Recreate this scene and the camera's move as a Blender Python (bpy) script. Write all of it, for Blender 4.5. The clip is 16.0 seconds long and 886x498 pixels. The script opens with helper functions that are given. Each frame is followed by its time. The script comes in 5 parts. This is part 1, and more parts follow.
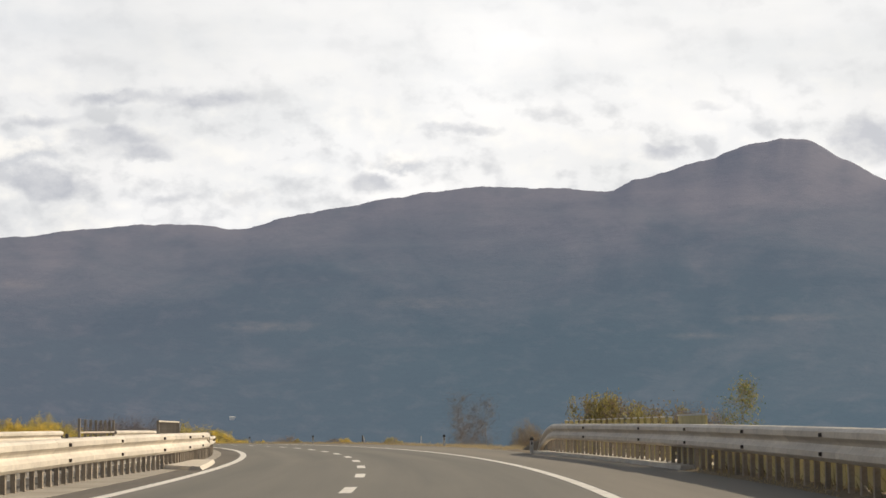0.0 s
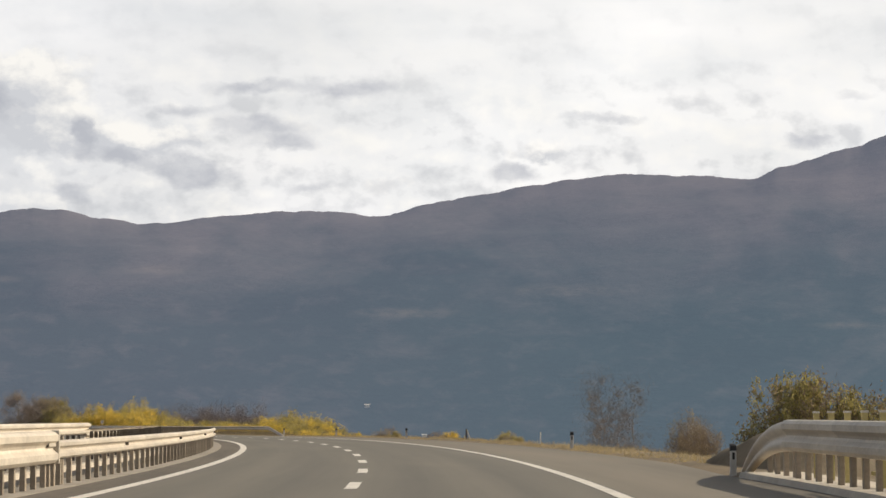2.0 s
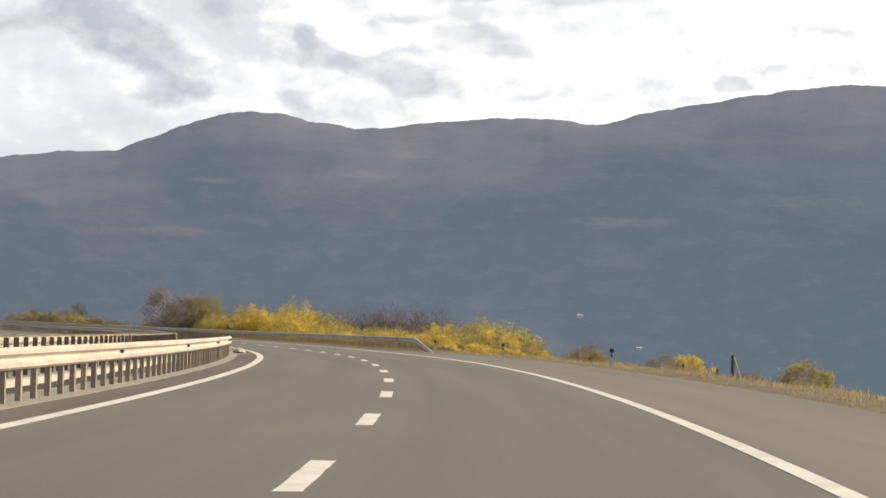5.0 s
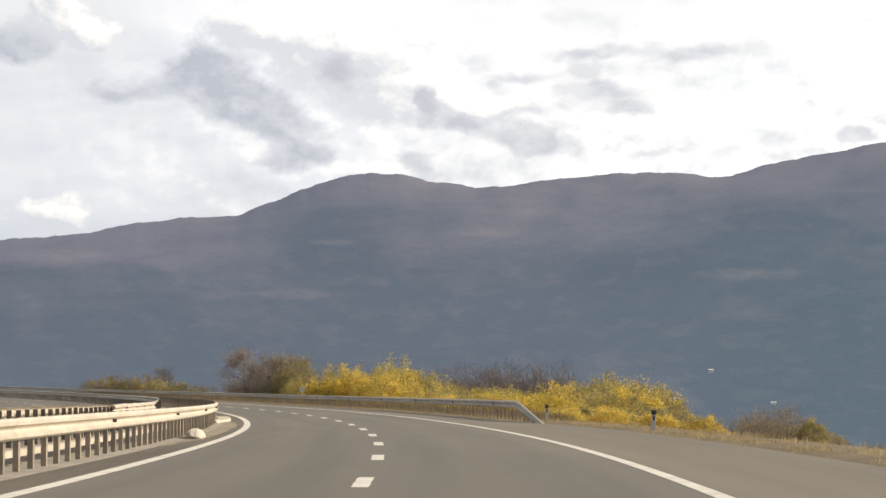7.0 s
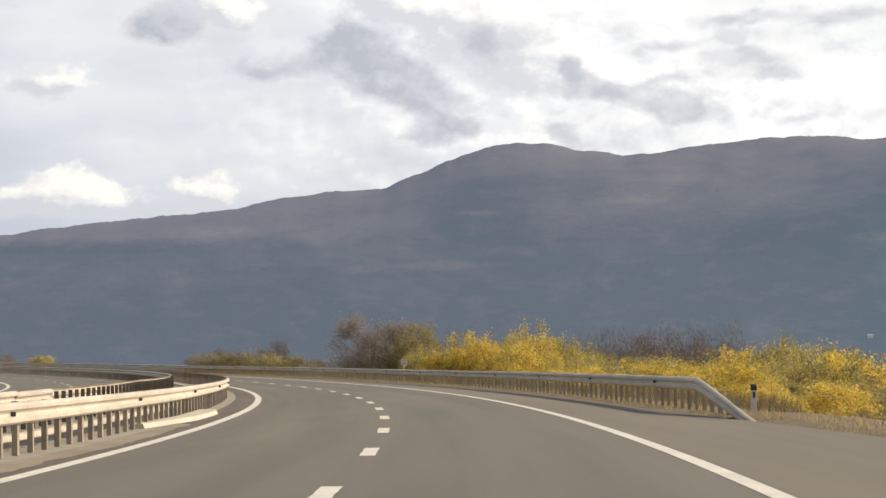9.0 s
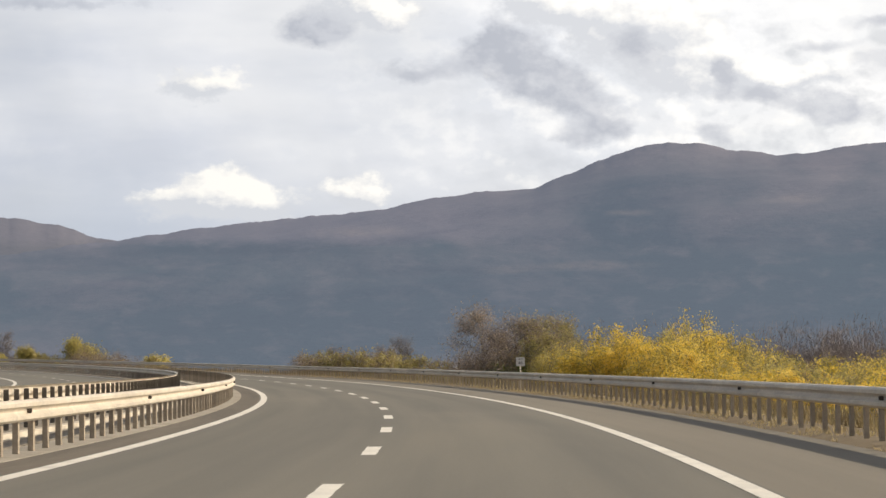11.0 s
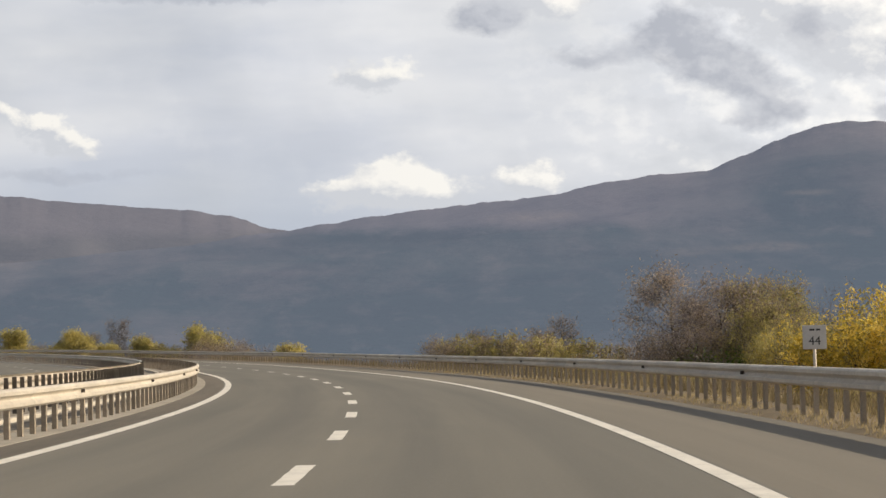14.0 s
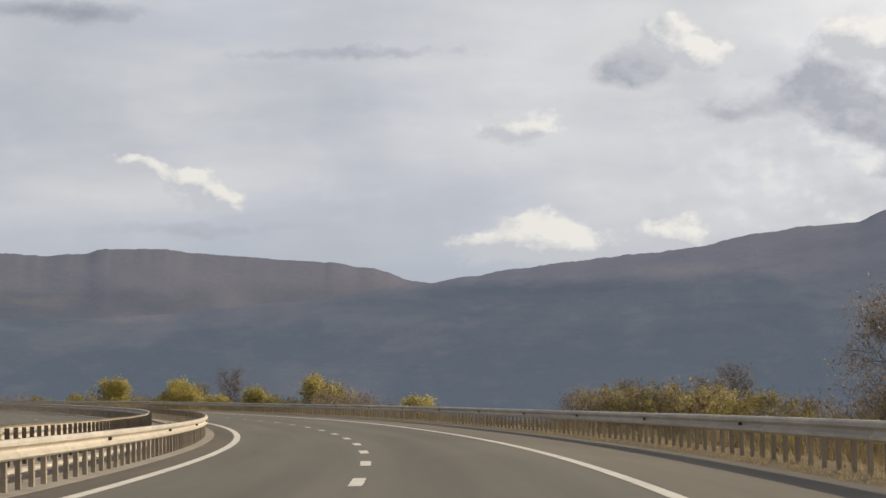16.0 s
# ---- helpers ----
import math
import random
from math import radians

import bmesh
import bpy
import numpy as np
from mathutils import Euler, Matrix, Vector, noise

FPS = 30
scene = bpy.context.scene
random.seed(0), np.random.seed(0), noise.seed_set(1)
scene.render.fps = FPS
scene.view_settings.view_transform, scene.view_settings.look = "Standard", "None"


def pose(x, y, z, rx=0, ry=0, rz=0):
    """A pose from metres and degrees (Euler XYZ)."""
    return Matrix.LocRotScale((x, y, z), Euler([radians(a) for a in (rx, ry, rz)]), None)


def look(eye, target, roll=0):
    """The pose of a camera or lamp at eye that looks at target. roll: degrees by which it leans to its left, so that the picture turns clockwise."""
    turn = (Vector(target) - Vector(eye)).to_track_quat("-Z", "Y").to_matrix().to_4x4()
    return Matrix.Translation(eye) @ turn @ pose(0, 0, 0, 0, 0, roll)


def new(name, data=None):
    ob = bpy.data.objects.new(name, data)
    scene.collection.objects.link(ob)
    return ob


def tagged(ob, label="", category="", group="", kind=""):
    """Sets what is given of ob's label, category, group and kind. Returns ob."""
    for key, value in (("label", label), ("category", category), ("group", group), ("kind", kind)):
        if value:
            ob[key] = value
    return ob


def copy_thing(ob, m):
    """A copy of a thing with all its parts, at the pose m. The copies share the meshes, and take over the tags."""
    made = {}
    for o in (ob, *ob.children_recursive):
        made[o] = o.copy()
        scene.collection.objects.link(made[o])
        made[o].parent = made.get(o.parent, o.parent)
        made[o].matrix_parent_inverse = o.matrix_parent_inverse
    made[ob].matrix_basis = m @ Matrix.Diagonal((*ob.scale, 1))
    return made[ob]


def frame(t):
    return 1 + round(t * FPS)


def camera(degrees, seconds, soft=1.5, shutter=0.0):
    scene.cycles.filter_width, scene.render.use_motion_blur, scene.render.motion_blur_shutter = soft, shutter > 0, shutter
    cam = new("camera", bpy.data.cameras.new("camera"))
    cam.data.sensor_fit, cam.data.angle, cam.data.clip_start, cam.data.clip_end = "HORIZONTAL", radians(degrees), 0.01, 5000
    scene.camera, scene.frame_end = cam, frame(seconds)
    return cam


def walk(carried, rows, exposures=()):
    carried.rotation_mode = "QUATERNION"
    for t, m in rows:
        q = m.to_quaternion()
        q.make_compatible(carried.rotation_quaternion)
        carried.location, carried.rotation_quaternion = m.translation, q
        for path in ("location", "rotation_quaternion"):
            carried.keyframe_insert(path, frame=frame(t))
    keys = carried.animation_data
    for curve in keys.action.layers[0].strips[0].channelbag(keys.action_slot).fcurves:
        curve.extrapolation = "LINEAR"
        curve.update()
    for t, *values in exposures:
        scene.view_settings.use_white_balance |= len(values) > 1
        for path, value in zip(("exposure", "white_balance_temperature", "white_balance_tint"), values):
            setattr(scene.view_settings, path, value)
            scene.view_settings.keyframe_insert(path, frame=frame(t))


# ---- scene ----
# ---- camera ----
LENS = 22.476
cam = camera(LENS, 16.0, soft=1.55)
# seconds, x, y, z, yaw to the left of +y, pitch up, roll (degrees)
ROWS = [
    (0, 1.982, -5.382, 1.366, 2.246, 4.510, -0.569),
    (0.5, 1.968, 3.825, 1.391, 3.027, 4.142, -0.740),
    (1, 1.796, 12.914, 1.416, 3.586, 4.321, -0.660),
    (1.5, 1.480, 21.650, 1.433, 4.515, 4.766, -0.400),
    (2, 0.950, 30.520, 1.437, 5.877, 4.248, -0.060),
    (2.5, 0.329, 39.382, 1.378, 7.556, 3.556, 0.300),
    (3, -0.512, 48.420, 1.429, 8.488, 2.417, 0.815),
    (3.5, -1.475, 57.250, 1.425, 9.210, 2.277, 1.154),
    (4, -2.550, 66.090, 1.410, 9.956, 2.146, 1.201),
    (4.5, -3.780, 74.930, 1.394, 10.696, 2.014, 1.248),
    (5, -5.148, 83.752, 1.377, 11.432, 1.882, 1.295),
    (5.5, -6.674, 92.648, 1.358, 12.164, 1.751, 1.342),
    (6, -8.285, 101.648, 1.335, 13.583, 2.107, 0.491),
    (6.5, -10.021, 110.526, 1.308, 14.430, 2.302, 0.601),
    (7, -11.854, 119.196, 1.278, 14.641, 3.378, 0.016),
    (7.5, -13.743, 127.719, 1.245, 15.498, 3.441, 0.569),
    (8, -15.686, 135.919, 1.210, 16.438, 2.910, -0.313),
    (8.5, -17.680, 143.823, 1.172, 17.737, 2.841, -0.284),
    (9, -19.837, 151.880, 1.130, 18.463, 2.676, -0.890),
    (9.5, -22.314, 160.439, 1.077, 19.664, 2.573, -0.870),
    (10, -24.995, 169.167, 1.018, 20.828, 2.929, -0.393),
    (10.5, -27.693, 177.514, 0.961, 21.579, 2.847, -0.477),
    (11, -30.522, 185.818, 0.909, 22.332, 2.766, -0.561),
    (11.5, -33.479, 194.078, 0.862, 23.086, 2.685, -0.645),
    (12, -36.566, 202.291, 0.818, 23.840, 2.603, -0.729),
    (12.5, -39.781, 210.454, 0.777, 24.594, 2.522, -0.812),
    (13, -43.193, 218.634, 0.738, 24.747, 2.585, -0.808),
    (13.5, -46.744, 226.780, 0.703, 26.112, 2.613, -1.508),
    (14, -50.449, 234.842, 0.670, 26.813, 2.517, -1.268),
    (14.5, -54.257, 242.791, 0.640, 27.817, 2.149, -1.426),
    (15, -58.158, 250.642, 0.614, 28.990, 2.546, -1.383),
    (15.5, -62.144, 258.360, 0.594, 29.500, 2.933, -1.234),
    (16, -66.214, 265.931, 0.581, 30.490, 3.963, -1.048),
]


def aim(x, y, z, yaw, pitch, roll):
    a, b = radians(yaw), radians(pitch)
    way = Vector((-math.sin(a) * math.cos(b), math.cos(a) * math.cos(b), math.sin(b)))
    return look((x, y, z), Vector((x, y, z)) + way * 100, roll)


walk(cam, [(t, aim(*row)) for t, *row in ROWS],
     [(0.0, -0.12), (1.0, -0.05), (2.0, -0.16), (3.0, 0.04), (5.5, 0.14), (9.0, 0.07), (13.0, 0.05), (13.6, -0.04), (14.5, -0.06), (15.5, -0.07), (16.0, -0.26)])

# ---- world and sun ----
SUN_AZ, SUN_EL = -54.0, 30.0      # degrees to the left of +y, above the horizon
sun_dir = Vector((-math.sin(radians(SUN_AZ)) * math.cos(radians(SUN_EL)),
                  math.cos(radians(SUN_AZ)) * math.cos(radians(SUN_EL)), math.sin(radians(SUN_EL))))
sun_data = bpy.data.lights.new("sun", "SUN")
sun_data.energy, sun_data.angle, sun_data.color = 5.0, radians(0.7), (1.0, 0.865, 0.675)
sun = new("sun", sun_data)
sun.matrix_world = look(sun_dir * 100, (0, 0, 0))

world = bpy.data.worlds.new("world")
scene.world = world
world.use_nodes = True
wt = world.node_tree
wt.nodes.clear()


class Graph:
    """A few short calls for building node trees."""

    def __init__(self, tree):
        self.t = tree

    def put(self, socket, value):
        if isinstance(value, bpy.types.NodeSocket):
            self.t.links.new(value, socket)
        else:
            socket.default_value = value

    def math(self, op, a, b=0.0, c=0.0, clamp=False):
        n = self.t.nodes.new("ShaderNodeMath")
        n.operation, n.use_clamp = op, clamp
        for s, v in zip(n.inputs, (a, b, c)):
            self.put(s, v)
        return n.outputs[0]

    def vmath(self, op, a, b=(0, 0, 0)):
        n = self.t.nodes.new("ShaderNodeVectorMath")
        n.operation = op
        self.put(n.inputs[0], a)
        self.put(n.inputs[1], b)
        return n.outputs["Value"] if op in ("DOT_PRODUCT", "LENGTH", "DISTANCE") else n.outputs[0]

    def noise(self, vector, scale, detail=4.0, rough=0.5, warp=0.0):
        n = self.t.nodes.new("ShaderNodeTexNoise")
        self.put(n.inputs["Vector"], vector)
        n.inputs["Scale"].default_value, n.inputs["Detail"].default_value = scale, detail
        n.inputs["Roughness"].default_value, n.inputs["Distortion"].default_value = rough, warp
        return n.outputs[0]

    def ramp(self, value, lo, hi, a=0.0, b=1.0):
        n = self.t.nodes.new("ShaderNodeMapRange")
        n.clamp = True
        for s, v in zip(n.inputs, (value, lo, hi, a, b)):
            self.put(s, v)
        return n.outputs[0]

    def mix(self, f, a, b):
        n = self.t.nodes.new("ShaderNodeMix")
        n.data_type = "RGBA"
        self.put(n.inputs[0], f)
        self.put(n.inputs[6], a if isinstance(a, bpy.types.NodeSocket) else (*a, 1))
        self.put(n.inputs[7], b if isinstance(b, bpy.types.NodeSocket) else (*b, 1))
        return n.outputs[2]

    def scaled(self, vector, k):
        n = self.t.nodes.new("ShaderNodeVectorMath")
        n.operation = "MULTIPLY"
        self.put(n.inputs[0], vector)
        n.inputs[1].default_value = k
        return n.outputs[0]


G = Graph(wt)
sky = wt.nodes.new("ShaderNodeTexSky")
sky.sky_type, sky.sun_disc = "NISHITA", False
sky.sun_elevation, sky.sun_rotation = radians(SUN_EL), radians(-SUN_AZ)
sky.dust_density = 3.0
here = wt.nodes.new("ShaderNodeTexCoord").outputs["Generated"]
sep = wt.nodes.new("ShaderNodeSeparateXYZ")
wt.links.new(here, sep.inputs[0])
az0 = G.math("MULTIPLY", G.math("ARCTAN2", G.math("MULTIPLY", sep.outputs[0], -1.0), sep.outputs[1]), 57.2958)
el0 = G.math("MULTIPLY", G.math("ARCSINE", sep.outputs[2]), 57.2958)
# cloud texture lives in a flat chart of azimuth and elevation (degrees), drawn out sideways
comb = wt.nodes.new("ShaderNodeCombineXYZ")
G.put(comb.inputs[0], G.math("MULTIPLY", az0, 0.72))
G.put(comb.inputs[1], el0)
flat = comb.outputs[0]


def shifted(x, y, z=0.0):
    return G.vmath("ADD", flat, (x, y, z))


wob = G.noise(flat, 0.75, 7, 0.6)
wob2 = G.noise(shifted(17.3, 5.1, 4.0), 0.75, 7, 0.6)
az = G.math("ADD", az0, G.math("MULTIPLY", G.math("SUBTRACT", wob, 0.5), 2.4))
el = G.math("ADD", el0, G.math("MULTIPLY", G.math("SUBTRACT", wob2, 0.5), 1.2))


def blob_sum(rows, wide=1.0, da=0.0, de=0.0):
    total = None
    for a, e, wa, we, k in rows:
        u = G.math("MULTIPLY", G.math("SUBTRACT", az, a - da), 1.0 / (wide * wa))
        v = G.math("MULTIPLY", G.math("SUBTRACT", el, e - de), 1.0 / (wide * we))
        r = G.math("ADD", G.math("MULTIPLY", u, u), G.math("MULTIPLY", v, v))
        g = G.math("MULTIPLY", G.math("EXPONENT", G.math("MULTIPLY", r, -1.0)), k)
        total = g if total is None else G.math("ADD", total, g)
    return total


# bright heaps and grey bellies: azimuth, elevation, half width, half height (degrees), strength
BRIGHT = [(29.3, 4.0, 0.9, 0.38, 0.9), (28.2, 4.35, 0.75, 0.5, 0.95), (27.0, 3.95, 1.0, 0.4, 0.85), (24.4, 4.15, 0.7, 0.4, 1.0), (28.4, 7.05, 0.85, 0.36, 1.0),
          (18.4, 8.3, 0.9, 0.6, 0.8), (16.3, 8.7, 1.2, 0.5, 0.8), (36.3, 5.4, 0.6, 0.28, 0.9), (37.3, 5.8, 0.6, 0.24, 0.85), (38.4, 6.2, 0.5, 0.2, 0.8), (24.6, 9.2, 0.7, 0.45, 1.0), (23.5, 8.8, 0.8, 0.4, 0.9),
          (19.8, 9.1, 1.1, 0.5, 1.0), (21.0, 7.2, 0.5, 0.28, 0.6), (16.3, 7.5, 1.1, 0.8, 1.1), (13.9, 6.95, 0.9, 0.4, 0.8), (3.4, 6.7, 0.9, 0.3, 0.8), (12.2, 7.0, 0.9, 0.3, 0.5)]
GREY = [(25.4, 8.4, 0.8, 0.4, 0.9), (22.8, 7.4, 1.1, 0.25, 0.6), (20.9, 8.0, 0.8, 0.5, 1.0), (20.2, 7.4, 0.8, 0.5, 1.0), (19.5, 6.9, 0.75, 0.45, 0.9), (18.75, 6.4, 0.7, 0.4, 0.8),
        (17.9, 5.8, 0.6, 0.35, 0.7), (18.8, 5.55, 0.4, 0.2, 0.5), (17.3, 7.85, 0.45, 0.45, 0.75), (15.1, 7.05, 0.28, 0.4, 0.8), (14.0, 6.6, 0.8, 0.2, 0.75), (12.6, 6.3, 0.9, 0.2, 0.75),
        (15.4, 5.6, 0.6, 0.2, 0.55), (12.4, 7.8, 0.9, 0.18, 0.6), (10.6, 7.35, 1.1, 0.2, 0.65), (9.4, 5.85, 0.7, 0.2, 0.5), (10.7, 8.4, 1.2, 0.2, 0.7), (8.1, 8.4, 1.0, 0.26, 0.75),
        (10.1, 6.9, 0.9, 0.2, 0.75), (12.1, 6.0, 0.9, 0.22, 0.6), (7.4, 5.85, 0.7, 0.25, 0.5), (4.2, 6.15, 0.5, 0.25, 0.85), (1.7, 7.6, 1.1, 0.13, 0.6), (-3.7, 6.9, 0.6, 0.15, 0.75),
        (-8.7, 7.0, 0.9, 0.5, 1.0), (-4.5, 8.1, 0.7, 0.15, 0.4), (33.0, 9.0, 4.0, 0.16, 0.4), (40.3, 10.1, 2.2, 0.3, 0.6), (37.0, 4.6, 3.0, 0.25, 0.35)]
bright, grey = blob_sum(BRIGHT, 1.28), blob_sum(GREY, 1.14)
behind_light = blob_sum(BRIGHT, 1.28, -0.22, 0.2)
toward = G.vmath("DOT_PRODUCT", here, tuple(sun_dir))
glow = G.ramp(toward, 0.14, 0.50)
# the light falls from the upper right: a cloud is lit where it thins towards it
thick = G.noise(shifted(3.0, 1.0), 0.55, 6, 0.54)
thin = G.noise(shifted(2.8, 1.28), 0.55, 6, 0.54)
relief = G.math("SUBTRACT", thick, thin)
streak = G.noise(G.scaled(flat, (0.22, 0.6, 1.0)), 0.8, 4, 0.5)
curl = G.noise(shifted(1.7, 5.2, 3.0), 1.9, 8, 0.62)
base = G.mix(glow, (6.4, 6.7, 7.4), (10.2, 10.2, 10.2))
base = G.mix(G.ramp(streak, 0.38, 0.64), base, G.mix(glow, (7.9, 8.0, 8.3), (11.6, 11.4, 11.2)))
# broken heaps with shaded undersides towards the sun's side, smooth veil elsewhere
broken = G.math("MULTIPLY", G.ramp(az0, 26.0, 15.0, 0.06, 1.0), G.ramp(el0, 9.6, 7.4, 0.3, 1.0))
lit = G.math("MULTIPLY", G.ramp(relief, 0.01, 0.11), broken)
shaded = G.math("MULTIPLY", G.ramp(relief, -0.015, -0.13), broken)
base = G.mix(G.math("MULTIPLY", lit, 0.8), base, (11.8, 11.5, 11.0))
base = G.mix(G.math("MULTIPLY", shaded, 0.62), base, G.mix(glow, (5.6, 5.9, 6.5), (6.6, 6.7, 7.0)))
# duller and bluer away from the sun
base = G.mix(G.ramp(toward, -0.14, -0.6, 0.0, 0.8), base, (3.3, 3.8, 4.7))
# a bluer belt low over the saddle on the left
belt = G.math("MULTIPLY", G.ramp(az0, 22.0, 31.0), G.ramp(el0, 5.4, 3.4))
base = G.mix(G.math("MULTIPLY", belt, 0.7), base, (4.8, 5.35, 6.3))
cover = G.math("MULTIPLY", G.ramp(G.noise(flat, 0.16, 5, 0.5), 0.3, 0.62, 0.8, 1.0), G.ramp(el0, 13.0, 34.0, 1.0, 0.2))
veil = G.mix(cover, G.scaled(sky.outputs[0], (0.62, 0.6, 0.56)), base)
ragged = G.math("SUBTRACT", curl, 0.5)
heap = G.ramp(G.math("ADD", bright, G.math("MULTIPLY", ragged, 1.25)), 0.36, 0.66, 0.0, 0.95)
inside = G.ramp(G.math("ADD", G.math("SUBTRACT", bright, behind_light), G.math("ADD", G.math("MULTIPLY", relief, 2.0), G.math("MULTIPLY", ragged, 0.5))), -0.06, 0.32)
veil = G.mix(heap, veil, G.mix(inside, G.mix(glow, (6.5, 6.7, 7.1), (7.2, 7.3, 7.6)), G.mix(glow, (9.9, 9.6, 9.0), (11.3, 11.0, 10.5))))
belly = G.ramp(G.math("ADD", grey, G.math("MULTIPLY", ragged, 0.5)), 0.2, 0.62, 0.0, 0.92)
veil = G.mix(belly, veil, G.mix(G.ramp(G.math("ADD", curl, G.math("MULTIPLY", relief, 1.5)), 0.35, 0.7),
                                G.mix(glow, (3.5, 3.8, 4.5), (6.5, 6.6, 7.0)), G.mix(glow, (5.0, 5.25, 5.9), (8.2, 8.2, 8.3))))
bg = wt.nodes.new("ShaderNodeBackground")
wt.links.new(veil, bg.inputs[0])
bg.inputs[1].default_value = 0.1
out = wt.nodes.new("ShaderNodeOutputWorld")
wt.links.new(bg.outputs[0], out.inputs[0])

# ---- materials ----


def surface(name, light, dark, rough=0.8, metal=0.0, big=0.6, fine=25.0, bump=0.15, blend=(0.35, 0.65), uv=False, stretch=(1, 1, 1),
            vary=0.0, specular=0.4, haze=None):
    """A surface that wanders between two colours at two scales, with fine relief."""
    m = bpy.data.materials.new(name)
    m.use_nodes = True
    g = Graph(m.node_tree)
    b = m.node_tree.nodes["Principled BSDF"]
    tc = m.node_tree.nodes.new("ShaderNodeTexCoord")
    at = g.scaled(tc.outputs["UV" if uv else "Object"], stretch)
    n1, n2 = g.noise(at, big, 5, 0.6, 0.3), g.noise(at, fine, 4, 0.6)
    mixed = g.math("ADD", g.math("MULTIPLY", n1, 0.65), g.math("MULTIPLY", n2, 0.35))
    col = g.mix(g.ramp(mixed, *blend), dark, light)
    if vary:
        info = m.node_tree.nodes.new("ShaderNodeObjectInfo")
        hsv = m.node_tree.nodes.new("ShaderNodeHueSaturation")
        g.put(hsv.inputs["Color"], col)
        g.put(hsv.inputs["Value"], g.ramp(info.outputs["Random"], 0, 1, 1 - vary, 1 + vary))
        col = hsv.outputs[0]
    g.put(b.inputs["Base Color"], col)
    b.inputs["Roughness"].default_value, b.inputs["Metallic"].default_value = rough, metal
    b.inputs["Specular IOR Level"].default_value = specular
    if bump:
        bm = m.node_tree.nodes.new("ShaderNodeBump")
        bm.inputs["Strength"].default_value, bm.inputs["Distance"].default_value = bump, 0.02
        g.put(bm.inputs["Height"], n2)
        g.put(b.inputs["Normal"], bm.outputs[0])
    if haze:
        b.inputs["Emission Color"].default_value, b.inputs["Emission Strength"].default_value = (*haze, 1), 1.0
    return m


def leaf_surface(name, a, b_, c, sheer=0.35):
    """Leaves that differ one by one and tree by tree."""
    m = bpy.data.materials.new(name)
    m.use_nodes = True
    g = Graph(m.node_tree)
    b = m.node_tree.nodes["Principled BSDF"]
    geo = m.node_tree.nodes.new("ShaderNodeNewGeometry")
    info = m.node_tree.nodes.new("ShaderNodeObjectInfo")
    tc = m.node_tree.nodes.new("ShaderNodeTexCoord")
    clump = g.noise(tc.outputs["Object"], 3.2, 3, 0.6)
    k = g.math("ADD", g.math("MULTIPLY", geo.outputs["Random Per Island"], 0.4), g.math("MULTIPLY", g.ramp(clump, 0.3, 0.7), 0.75))
    k = g.math("ADD", k, g.math("MULTIPLY", g.math("SUBTRACT", info.outputs["Random"], 0.5), 0.35))
    col = g.mix(g.ramp(k, 0.25, 0.55), a, b_)
    col = g.mix(g.ramp(k, 0.55, 0.95), col, c)
    g.put(b.inputs["Base Color"], col)
    b.inputs["Roughness"].default_value, b.inputs["Specular IOR Level"].default_value = 0.6, 0.25
    tr = m.node_tree.nodes.new("ShaderNodeBsdfTranslucent")
    g.put(tr.inputs[0], col)
    mx = m.node_tree.nodes.new("ShaderNodeMixShader")
    mx.inputs[0].default_value = sheer
    m.node_tree.links.new(b.outputs[0], mx.inputs[1])
    m.node_tree.links.new(tr.outputs[0], mx.inputs[2])
    m.node_tree.links.new(mx.outputs[0], m.node_tree.nodes["Material Output"].inputs[0])
    return m


